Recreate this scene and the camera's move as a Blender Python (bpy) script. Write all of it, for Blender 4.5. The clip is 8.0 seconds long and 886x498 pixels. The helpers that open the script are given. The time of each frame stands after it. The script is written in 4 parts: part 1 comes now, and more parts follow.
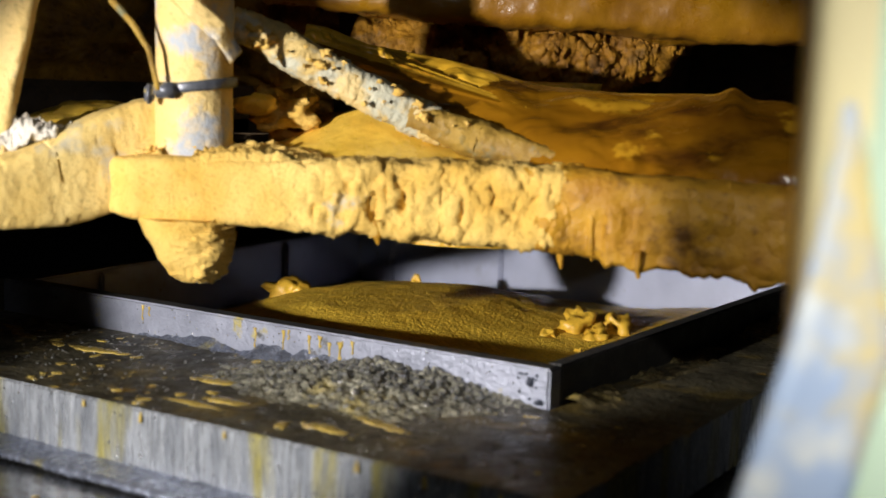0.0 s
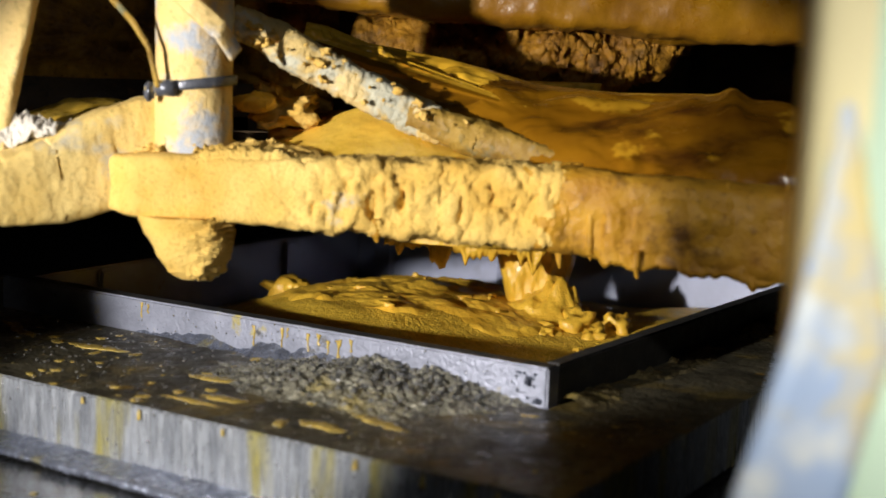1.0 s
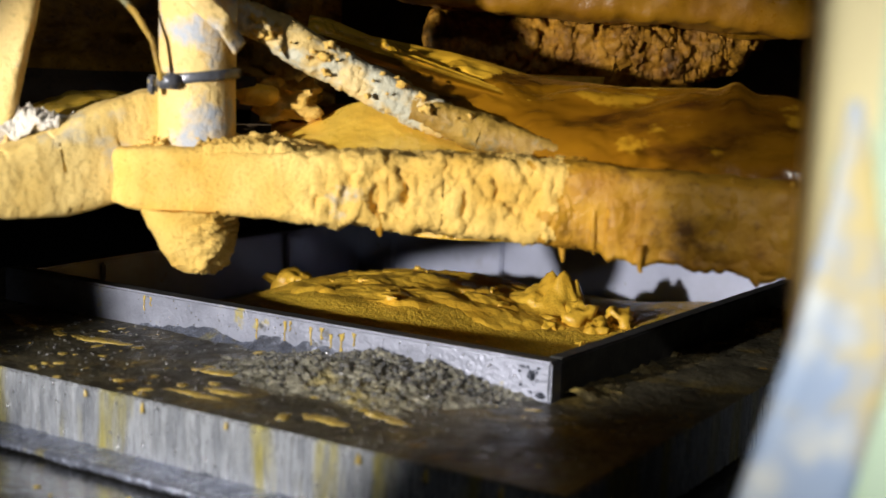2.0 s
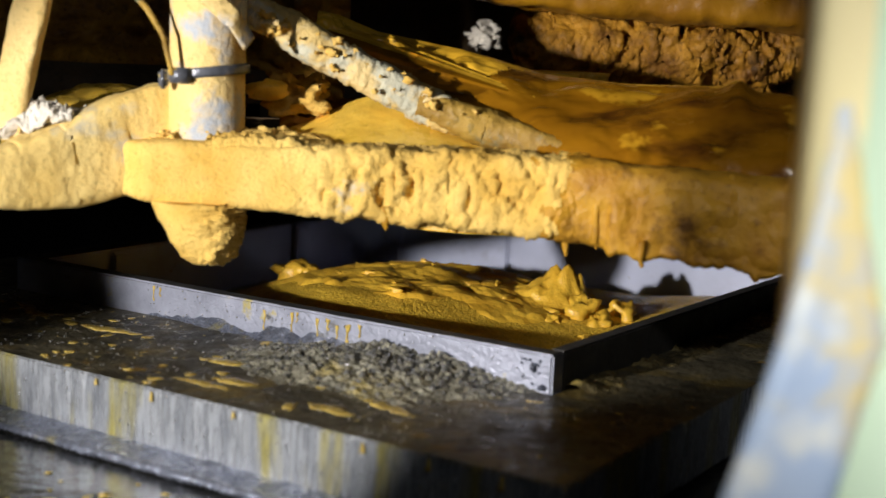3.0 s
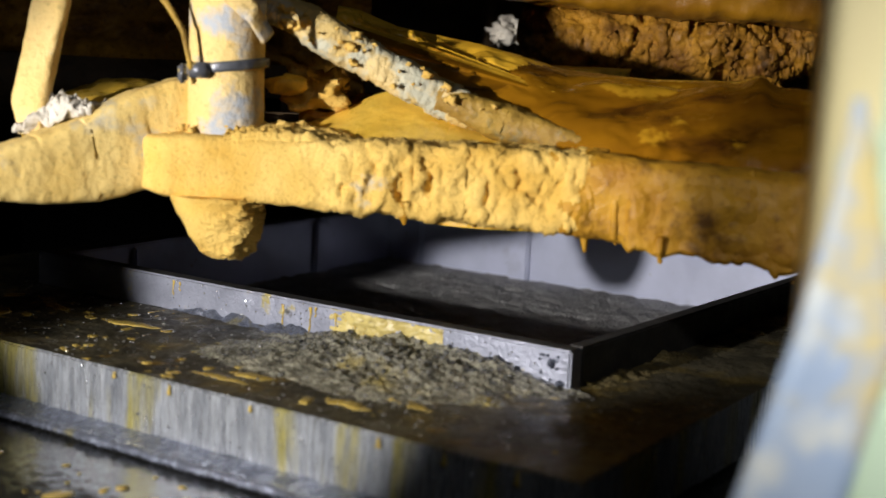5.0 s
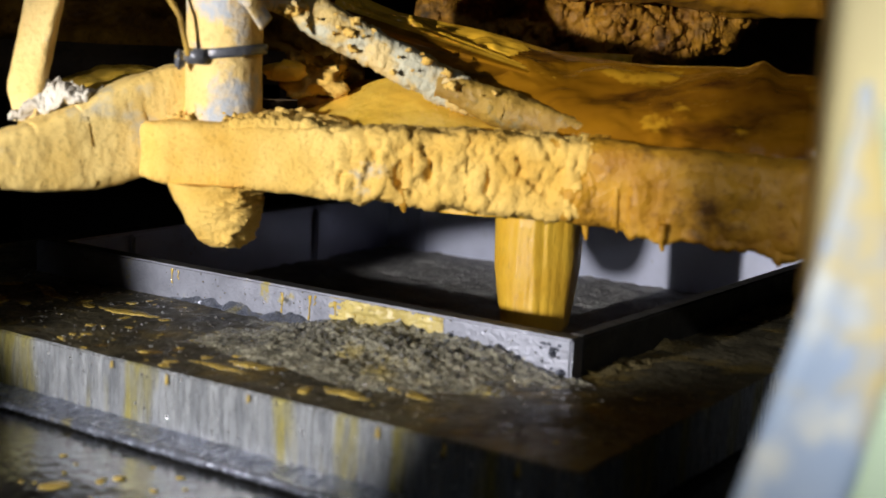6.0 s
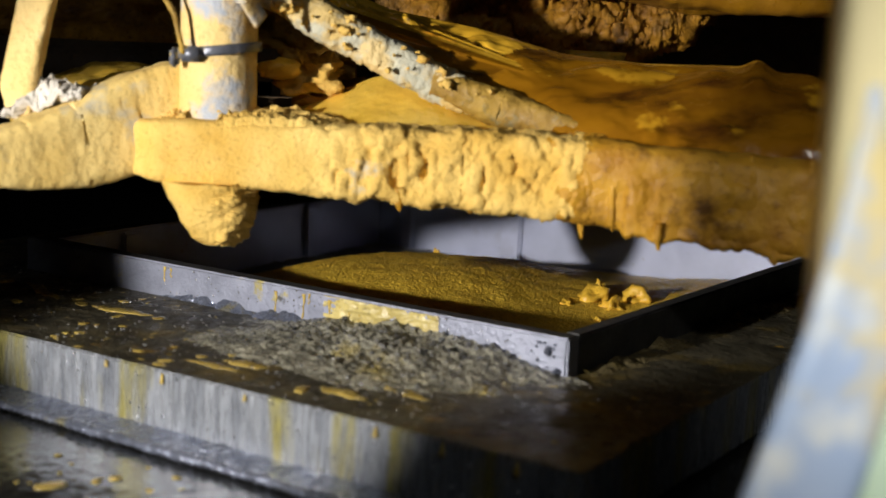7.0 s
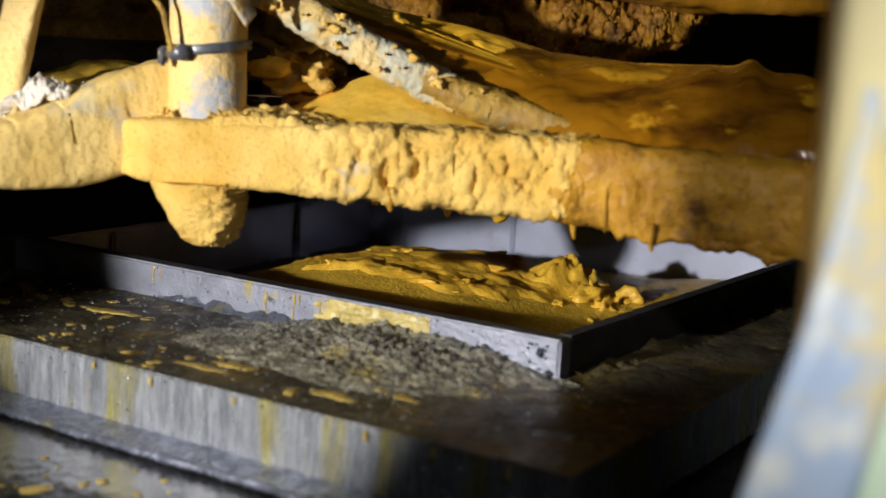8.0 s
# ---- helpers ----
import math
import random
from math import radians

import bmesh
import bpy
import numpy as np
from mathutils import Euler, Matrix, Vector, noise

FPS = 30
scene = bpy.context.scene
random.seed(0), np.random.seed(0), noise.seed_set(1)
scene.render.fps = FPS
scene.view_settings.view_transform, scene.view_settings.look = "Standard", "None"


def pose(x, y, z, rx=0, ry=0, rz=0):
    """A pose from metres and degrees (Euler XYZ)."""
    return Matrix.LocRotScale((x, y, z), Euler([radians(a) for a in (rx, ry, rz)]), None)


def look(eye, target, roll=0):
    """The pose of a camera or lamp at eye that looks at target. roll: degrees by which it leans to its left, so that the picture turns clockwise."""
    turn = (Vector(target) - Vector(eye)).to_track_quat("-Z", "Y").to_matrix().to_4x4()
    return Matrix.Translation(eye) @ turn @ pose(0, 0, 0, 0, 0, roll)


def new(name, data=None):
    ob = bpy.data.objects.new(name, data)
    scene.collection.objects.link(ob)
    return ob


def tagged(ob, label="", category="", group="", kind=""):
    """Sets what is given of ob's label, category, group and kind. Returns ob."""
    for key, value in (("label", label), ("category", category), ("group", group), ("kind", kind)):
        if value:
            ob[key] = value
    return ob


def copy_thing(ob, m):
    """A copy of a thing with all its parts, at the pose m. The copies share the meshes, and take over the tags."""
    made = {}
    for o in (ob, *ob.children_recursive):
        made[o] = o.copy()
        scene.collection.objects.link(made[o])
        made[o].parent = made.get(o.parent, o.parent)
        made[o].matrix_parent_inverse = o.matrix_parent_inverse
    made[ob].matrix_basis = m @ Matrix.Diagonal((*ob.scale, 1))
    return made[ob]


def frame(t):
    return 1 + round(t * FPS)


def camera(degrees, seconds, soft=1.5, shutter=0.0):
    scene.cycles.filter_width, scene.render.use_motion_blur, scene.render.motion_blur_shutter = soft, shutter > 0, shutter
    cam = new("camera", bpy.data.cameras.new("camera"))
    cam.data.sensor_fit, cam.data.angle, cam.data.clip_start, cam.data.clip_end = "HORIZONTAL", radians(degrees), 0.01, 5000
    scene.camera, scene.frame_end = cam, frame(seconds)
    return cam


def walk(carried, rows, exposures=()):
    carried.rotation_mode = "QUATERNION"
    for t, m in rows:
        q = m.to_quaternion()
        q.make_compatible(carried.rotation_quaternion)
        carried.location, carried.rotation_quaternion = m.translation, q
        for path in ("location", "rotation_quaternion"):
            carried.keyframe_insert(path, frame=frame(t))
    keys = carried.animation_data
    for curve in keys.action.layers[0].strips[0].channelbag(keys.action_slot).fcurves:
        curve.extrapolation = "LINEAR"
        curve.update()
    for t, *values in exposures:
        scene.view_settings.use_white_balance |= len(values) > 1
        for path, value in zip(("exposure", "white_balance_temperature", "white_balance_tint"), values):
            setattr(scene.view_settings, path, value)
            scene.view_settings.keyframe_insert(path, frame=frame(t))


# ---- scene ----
# The rim of the moulds lies 0.9 m above the workshop floor; x right, y ahead.
cam = camera(36.31, 8.0, soft=1.6, shutter=0.2)
cam.data.dof.use_dof = True
cam.data.dof.focus_distance = 1.26
cam.data.dof.aperture_fstop = 4.6
walk(cam, [
    (0.0, pose(-0.0069, 0.0034, 1.1269, 81.905, -1.816, -0.071)),
    (0.5, pose(-0.0074, 0.0015, 1.1275, 81.782, -1.872, -0.301)),
    (1.0, pose(-0.0066, 0.0022, 1.1270, 81.855, -2.058, -0.067)),
    (1.5, pose(-0.0093, 0.0055, 1.1267, 81.760, -2.101, -0.127)),
    (3.0, pose(-0.0064, -0.0137, 1.1328, 81.128, -2.571, 0.377)),
    (3.2, pose(-0.0015, -0.0166, 1.1318, 81.353, -2.531, 0.488)),
    (3.3, pose(-0.0013, -0.0164, 1.1319, 81.424, -2.535, 0.430)),
    (3.5, pose(-0.0019, -0.0158, 1.1310, 81.416, -2.703, 0.512)),
    (3.6, pose(-0.0020, -0.0167, 1.1317, 81.257, -2.523, 0.604)),
    (3.8, pose(-0.0035, -0.0166, 1.1313, 81.280, -2.491, 1.013)),
    (4.0, pose(-0.0052, -0.0172, 1.1306, 81.472, -2.874, 1.169)),
    (4.2, pose(-0.0049, -0.0167, 1.1310, 81.255, -2.464, 1.362)),
    (4.3, pose(-0.0052, -0.0171, 1.1310, 81.113, -2.460, 1.418)),
    (4.5, pose(-0.0039, -0.0167, 1.1313, 81.052, -2.657, 1.452)),
    (6.0, pose(0.0007, -0.0022, 1.1305, 80.395, -2.540, 1.554)),
    (6.5, pose(-0.0081, -0.0066, 1.1339, 80.115, -2.718, 1.056)),
    (7.0, pose(-0.0090, -0.0003, 1.1325, 80.223, -2.707, 0.859)),
    (7.5, pose(-0.0071, 0.0036, 1.1321, 80.297, -2.850, 0.792)),
    (8.0, pose(-0.0079, 0.0087, 1.1333, 80.139, -2.826, 0.571)),
], exposures=((0.0, 0.04), (3.4, 0.0), (4.5, -0.10), (8.0, -0.10)))

RIM = 0.9
CENTRE = Vector((-0.830, 1.960, 0.0))     # axis of the rotary table
NEAR = Vector((0.0808, 0.9817, 0.0))      # outer corner of the mould at the filling station
U = Vector((math.cos(radians(57.8)), math.sin(radians(57.8)), 0))
V = Vector((-U.y, U.x, 0))
SIDE_U, SIDE_V = 0.58, 0.60


# ---- world and lamps ----
world = bpy.data.worlds.new("workshop_air")
scene.world = world
world.use_nodes = True
world.node_tree.nodes["Background"].inputs[0].default_value = (0.75, 0.8, 1.0, 1)
world.node_tree.nodes["Background"].inputs[1].default_value = 0.05


def spot(name, eye, target, watts, angle, blend, radius, colour):
    data = bpy.data.lights.new(name, "SPOT")
    data.energy, data.spot_size, data.spot_blend = watts, radians(angle), blend
    data.shadow_soft_size, data.color = radius, colour
    ob = new(name, data)
    ob.matrix_world = look(eye, target)
    return ob


spot("work_lamp", (-1.030, -0.15, RIM + 0.285), (-0.152, 1.016, RIM + 0.083), 170, 19.4, 0.18, 0.025, (1.0, 0.95, 0.90))
spot("hall_lamp", (-0.55, -0.75, RIM + 1.15), (0.20, 1.05, RIM + 0.145), 63, 11.5, 1.0, 0.06, (1.0, 0.96, 0.90))
spot("aisle_lamp", (-0.5, -1.0, RIM + 0.75), (0.225, 0.49, RIM + 0.16), 175, 10.5, 0.4, 0.08, (1.0, 1.0, 0.97))


# Weak unseen area light, added only to lift the general dark.
fill_light = bpy.data.lights.new("ambient_fill", "AREA")
fill_light.shape, fill_light.size, fill_light.size_y, fill_light.energy, fill_light.color = "RECTANGLE", 1.2, 0.2, 9, (0.92, 0.96, 1.0)
new("ambient_fill", fill_light).matrix_world = look((0.6, -2.2, 3.5), (0.3, -1.2, 0.9))


# ---- materials ----
def nodes_of(name):
    m = bpy.data.materials.new(name)
    m.use_nodes = True
    t = m.node_tree
    return m, t, t.nodes["Principled BSDF"]


def surface(name, light, dark, rough=(0.4, 0.7), scale=18.0, patch=None, patch_at=0.62, patch_scale=9.0,
            metal=0.0, bump=0.4, grain=160.0, stretch=(1, 1, 1), coat=0.0, second=None, second_at=0.6, second_scale=30.0,
            specular=0.5, patch_soft=0.06, speck=(0.78, 0.56), patch_runs=False):
    """Two mixed tones with grain, up to two kinds of patches, uneven gloss and fine relief."""
    m, t, b = nodes_of(name)
    n, l = t.nodes, t.links
    co = n.new("ShaderNodeTexCoord")
    mp = n.new("ShaderNodeMapping")
    mp.inputs["Scale"].default_value = stretch
    l.new(co.outputs["Object"], mp.inputs["Vector"])

    def cloud(size, detail, vec=mp.outputs["Vector"], rough_=0.6):
        q = n.new("ShaderNodeTexNoise")
        q.inputs["Scale"].default_value, q.inputs["Detail"].default_value = size, detail
        q.inputs["Roughness"].default_value = rough_
        l.new(vec, q.inputs["Vector"])
        return q.outputs["Fac"]

    def ramp(src, lo, hi):
        q = n.new("ShaderNodeMapRange")
        q.inputs["From Min"].default_value, q.inputs["From Max"].default_value = lo, hi
        l.new(src, q.inputs["Value"])
        return q.outputs["Result"]

    def mix(fac, a, c):
        q = n.new("ShaderNodeMix")
        q.data_type = "RGBA"
        l.new(fac, q.inputs[0])
        for k, s in ((6, a), (7, c)):
            if isinstance(s, tuple):
                q.inputs[k].default_value = (*s, 1)
            else:
                l.new(s, q.inputs[k])
        return q.outputs[2]

    broad = cloud(scale, 6)
    fine = cloud(grain, 3)
    col = mix(ramp(broad, 0.3, 0.7), dark, light)
    dim = tuple(c * 0.62 for c in dark)
    col = mix(ramp(fine, *speck), dim, col)
    if patch:
        plain = mp.outputs["Vector"] if patch_runs else co.outputs["Object"]
        col = mix(ramp(cloud(patch_scale, 5, plain), patch_at, patch_at + patch_soft), col, patch)
    if second:
        col = mix(ramp(cloud(second_scale, 4, co.outputs["Object"]), second_at, second_at + 0.05), col, second)
    l.new(col, b.inputs["Base Color"])
    q = n.new("ShaderNodeMapRange")
    q.inputs["To Min"].default_value, q.inputs["To Max"].default_value = rough
    l.new(ramp(cloud(scale * 2.3, 4), 0.35, 0.65), q.inputs["Value"])
    l.new(q.outputs["Result"], b.inputs["Roughness"])
    b.inputs["Metallic"].default_value = metal
    b.inputs["Specular IOR Level"].default_value = specular
    b.inputs["Coat Weight"].default_value = coat
    b.inputs["Coat Roughness"].default_value = 0.12
    add = n.new("ShaderNodeMath")
    add.operation = "ADD"
    l.new(broad, add.inputs[0])
    l.new(fine, add.inputs[1])
    bp = n.new("ShaderNodeBump")
    bp.inputs["Strength"].default_value, bp.inputs["Distance"].default_value = bump, 0.004
    l.new(add.outputs[0], bp.inputs["Height"])
    l.new(bp.outputs["Normal"], b.inputs["Normal"])
    return m


DRY = surface("dried_ochre_crust", (0.77, 0.54, 0.155), (0.60, 0.36, 0.060), (0.75, 0.95), 20, (0.46, 0.42, 0.33), 0.68, 15, bump=0.55, grain=330, second=(0.50, 0.31, 0.07), second_at=0.72, second_scale=90)
PALE = surface("pale_ochre_coat", (0.80, 0.61, 0.27), (0.70, 0.47, 0.14), (0.65, 0.9), 11, (0.40, 0.43, 0.48), 0.53, 18, bump=0.5, grain=200, patch_soft=0.10)
WET = surface("wet_ochre_slurry", (0.28, 0.125, 0.005), (0.13, 0.047, 0.003), (0.11, 0.32), 15, (0.060, 0.021, 0.003), 0.51, 20, bump=0.18, grain=70, coat=0.3, stretch=(0.35, 1, 1), patch_runs=True, speck=(1.0, 0.66), patch_soft=0.14, second=(0.40, 0.205, 0.012), second_at=0.60, second_scale=16)
LIT_WET = surface("lit_wet_ochre", (0.82, 0.50, 0.045), (0.55, 0.28, 0.015), (0.14, 0.34), 13, (0.30, 0.125, 0.008), 0.58, 16, bump=0.2, grain=80, coat=0.3, speck=(1.0, 0.66), patch_soft=0.16)
LIP = surface("thick_ochre_lip", (0.37, 0.18, 0.008), (0.20, 0.082, 0.005), (0.22, 0.5), 14, (0.16, 0.065, 0.006), 0.60, 12, bump=0.3, grain=90, coat=0.1, speck=(1.0, 0.66), patch_soft=0.14)
RUN = surface("half_dry_ochre_runs", (0.52, 0.285, 0.026), (0.29, 0.128, 0.009), (0.38, 0.7), 24, (0.10, 0.045, 0.008), 0.54, 26, bump=0.5, grain=150, specular=0.25, patch_soft=0.16)
POUR = surface("fresh_ochre_slurry", (0.74, 0.47, 0.05), (0.62, 0.35, 0.028), (0.28, 0.5), 40, bump=0.3, grain=260, coat=0.1)
SKIN = surface("smooth_ochre_skin", (0.82, 0.55, 0.09), (0.70, 0.43, 0.045), (0.20, 0.38), 22, bump=0.12, grain=160, coat=0.2, speck=(1.0, 0.66))
SPECKLED = surface("grainy_ochre_mix", (0.78, 0.52, 0.06), (0.56, 0.34, 0.026), (0.3, 0.55), 60, bump=0.9, grain=300, speck=(0.74, 0.54))
CRUST = surface("thick_brown_crust", (0.46, 0.225, 0.020), (0.09, 0.033, 0.005), (0.4, 0.85), 30, (0.024, 0.017, 0.008), 0.56, 12, bump=0.7, grain=150, patch_soft=0.12, specular=0.25)
DULL = surface("dull_caked_steel", (0.42, 0.265, 0.045), (0.21, 0.12, 0.022), (0.4, 0.75), 30, (0.17, 0.17, 0.10), 0.60, 34, bump=0.6, grain=160, patch_soft=0.12, specular=0.3)
SOOT = surface("caked_dark_steel", (0.10, 0.06, 0.025), (0.035, 0.022, 0.012), (0.5, 0.8), 8, (0.30, 0.17, 0.03), 0.66, 6, bump=0.5, grain=90)
ARM = surface("cracked_ochre_coat", (0.79, 0.61, 0.24), (0.67, 0.46, 0.13), (0.7, 0.92), 18, (0.46, 0.44, 0.36), 0.56, 14, bump=0.22, grain=300, patch_soft=0.10, second=(0.44, 0.27, 0.07), second_at=0.68, second_scale=110)
BLUE = surface("worn_blue_paint", (0.58, 0.55, 0.40), (0.38, 0.38, 0.30), (0.55, 0.85), 24, (0.66, 0.50, 0.22), 0.45, 30, bump=0.7, grain=180, second=(0.58, 0.42, 0.15), second_at=0.54, second_scale=16, patch_soft=0.12)
STEEL = surface("wet_scuffed_steel", (0.34, 0.36, 0.45), (0.20, 0.215, 0.27), (0.30, 0.48), 26, (0.40, 0.34, 0.12), 0.62, 26, metal=0.35, bump=0.3, grain=260, speck=(0.95, 0.60), second=(0.10, 0.10, 0.10), second_at=0.64, second_scale=40)
INNER = surface("bare_mould_lining", (0.42, 0.45, 0.60), (0.31, 0.335, 0.44), (0.3, 0.55), 9, metal=0.15, bump=0.06, grain=120, speck=(1.0, 0.68), patch=(0.24, 0.245, 0.30), patch_at=0.58, patch_scale=11, patch_soft=0.2, second=(0.22, 0.19, 0.12), second_at=0.70, second_scale=60)
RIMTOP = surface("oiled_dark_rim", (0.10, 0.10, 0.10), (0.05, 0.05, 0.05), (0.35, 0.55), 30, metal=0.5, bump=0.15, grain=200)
STREAK = surface("streaked_plate_edge", (0.50, 0.53, 0.58), (0.22, 0.24, 0.28), (0.18, 0.38), 150, (0.40, 0.36, 0.12), 0.51, 30, metal=0.62, bump=0.4, grain=420, stretch=(1, 1, 0.12), patch_soft=0.12, patch_runs=True)
PLATE = surface("wet_plate_top", (0.105, 0.093, 0.060), (0.018, 0.017, 0.013), (0.22, 0.55), 22, (0.15, 0.110, 0.034), 0.55, 17, bump=0.6, grain=110, patch_soft=0.13, specular=0.14, second=(0.17, 0.105, 0.022), second_at=0.66, second_scale=26)
POOL = surface("wet_black_disc", (0.030, 0.030, 0.028), (0.010, 0.010, 0.010), (0.0, 0.04), 22, bump=0.28, grain=60, specular=0.65, stretch=(1.0, 1.6, 1.0))
SLUDGE = surface("grey_cement_sludge", (0.40, 0.385, 0.30), (0.048, 0.046, 0.038), (0.05, 0.28), 75, (0.37, 0.295, 0.09), 0.56, 19, bump=0.9, grain=260, patch_soft=0.15)
MUD = surface("ochre_stained_mud", (0.19, 0.15, 0.065), (0.045, 0.040, 0.026), (0.15, 0.45), 40, (0.34, 0.26, 0.07), 0.56, 16, bump=0.8, grain=240, patch_soft=0.12)
CRUMB = surface("wet_grit", (0.22, 0.22, 0.21), (0.03, 0.03, 0.03), (0.03, 0.2), 90, bump=0.4, grain=300, specular=0.9, coat=0.6)
SPLASH = surface("ochre_splash", (0.52, 0.385, 0.095), (0.33, 0.235, 0.055), (0.12, 0.3), 40, bump=0.15, grain=200, coat=0.2)
STAIN = surface("pale_ochre_smear", (0.52, 0.43, 0.16), (0.34, 0.27, 0.09), (0.25, 0.5), 40, bump=0.3, grain=220)
BED = surface("grey_mould_bed", (0.36, 0.36, 0.37), (0.22, 0.22, 0.22), (0.6, 0.85), 40, bump=0.8, grain=260)
LEDGE = surface("wet_ledge_steel", (0.26, 0.29, 0.38), (0.09, 0.10, 0.13), (0.12, 0.34), 60, (0.34, 0.30, 0.12), 0.62, 20, metal=0.6, bump=0.6, grain=160, patch_soft=0.1)
GLINT = surface("glint_beads", (0.85, 0.87, 0.90), (0.70, 0.72, 0.75), (0.10, 0.22), 90, metal=0.9, bump=0.0, specular=1.0)
POST = surface("splashed_post_paint", (0.76, 0.67, 0.40), (0.70, 0.57, 0.27), (0.35, 0.55), 9, (0.56, 0.60, 0.70), 0.56, 13, bump=0.1, grain=90, stretch=(1, 1, 0.3), second=(0.50, 0.66, 0.50), second_at=0.56, second_scale=8, patch_soft=0.15, speck=(1.0, 0.7), patch_runs=True)
GREEN = surface("pale_green_paint", (0.56, 0.68, 0.50), (0.46, 0.60, 0.45), (0.35, 0.55), 9, (0.72, 0.62, 0.34), 0.47, 7, bump=0.1, grain=90, stretch=(1, 1, 0.4), patch_soft=0.2, speck=(1.0, 0.7), patch_runs=True)
BRACE = surface("splashed_blue_brace", (0.52, 0.60, 0.74), (0.36, 0.47, 0.68), (0.35, 0.55), 14, (0.74, 0.60, 0.28), 0.47, 19, bump=0.1, grain=90, patch_soft=0.12, speck=(1.0, 0.7), second=(0.72, 0.74, 0.74), second_at=0.60, second_scale=11)
TIE = surface("dark_strap_steel", (0.16, 0.17, 0.20), (0.08, 0.085, 0.10), (0.25, 0.45), 60, (0.6, 0.45, 0.15), 0.64, 60, metal=0.4, bump=0.2)
CLOTH = surface("dirty_white_rag", (0.70, 0.66, 0.58), (0.42, 0.38, 0.32), (0.7, 0.9), 60, bump=0.5)
WALLS = surface("dim_workshop_wall", (0.20, 0.19, 0.18), (0.12, 0.115, 0.11), (0.7, 0.9), 3, bump=0.2)
FLOORING = surface("wet_concrete_floor", (0.14, 0.14, 0.13), (0.07, 0.07, 0.065), (0.3, 0.6), 4, bump=0.3)


def pane(name, colour, glow):
    m, t, b = nodes_of(name)
    b.inputs["Base Color"].default_value = (*colour, 1)
    b.inputs["Roughness"].default_value = 0.3
    b.inputs["Emission Color"].default_value = (*colour, 1)
    b.inputs["Emission Strength"].default_value = glow
    return m


FROSTED = pane("frosted_daylight", (0.55, 0.56, 0.50), 0.55)
DAYLIGHT = pane("clear_daylight", (0.90, 0.93, 1.0), 0.95)


# ---- mesh tools ----
def part(name, bm, material, parent=None, label="", flat=False):
    bmesh.ops.recalc_face_normals(bm, faces=bm.faces)
    me = bpy.data.meshes.new(name)
    bm.to_mesh(me)
    bm.free()
    for mt in (material if isinstance(material, (list, tuple)) else (material,)):
        me.materials.append(mt)
    if not flat:
        me.polygons.foreach_set("use_smooth", [True] * len(me.polygons))
    ob = new(name, me)
    if parent:
        ob.parent = parent
    if label:
        ob["label"] = label
    return ob


def fuzz(p, freq, octaves=4, seed=0.0):
    """Fractal noise about zero."""
    q = Vector(p) * freq + Vector((seed * 17.3, seed * 5.1, seed * 9.7))
    return noise.fractal(q, 0.9, 2.1, octaves)


def roughen(bm, amp, freq, seed=0.0, octaves=4, bias=0.0):
    bm.normal_update()
    moves = [(v, v.normal * (amp * (fuzz(v.co, freq, octaves, seed) + bias))) for v in bm.verts]
    for v, m in moves:
        v.co += m


def flakes(bm, amp, freq, seed=0.0, where=None):
    """Broken scales of dried crust: cells of uneven height with cracks between them."""
    bm.normal_update()
    moves = []
    for v in bm.verts:
        q = v.co * freq + Vector((seed, seed * 3.3, seed * 1.7))
        q += 0.5 * Vector((fuzz(v.co, freq * 1.7, 2, 1), fuzz(v.co, freq * 1.7, 2, 2), fuzz(v.co, freq * 1.7, 2, 3)))
        d, pts = noise.voronoi(q)
        h = noise.cell(pts[0] * 3.7 + Vector((seed, 0.3, 0.7))) - 0.5
        crack = max(0.0, 0.16 - (d[1] - d[0])) / 0.16
        k = where(v.co) if where else 1.0
        moves.append((v, v.normal * (amp * k * (h - 0.6 * crack + 0.5 * fuzz(v.co, freq * 3, 3, seed)))))
    for v, m in moves:
        v.co += m


def outline(hw, hh, power, seg):
    """Evenly spaced points round a rounded rectangle."""
    fine = []
    for j in range(361):
        an = 2 * math.pi * j / 360
        c, sn = math.cos(an), math.sin(an)
        fine.append((math.copysign(abs(c) ** (2 / power), c) * hw, math.copysign(abs(sn) ** (2 / power), sn) * hh))
    run = [0.0]
    for (a, b), (c, d) in zip(fine, fine[1:]):
        run.append(run[-1] + math.hypot(c - a, d - b))
    pts, k = [], 0
    for j in range(seg):
        want = run[-1] * (j + 0.5) / seg
        while run[k + 1] < want:
            k += 1
        w = (want - run[k]) / max(1e-9, run[k + 1] - run[k])
        pts.append((fine[k][0] + (fine[k + 1][0] - fine[k][0]) * w, fine[k][1] + (fine[k + 1][1] - fine[k][1]) * w))
    return pts


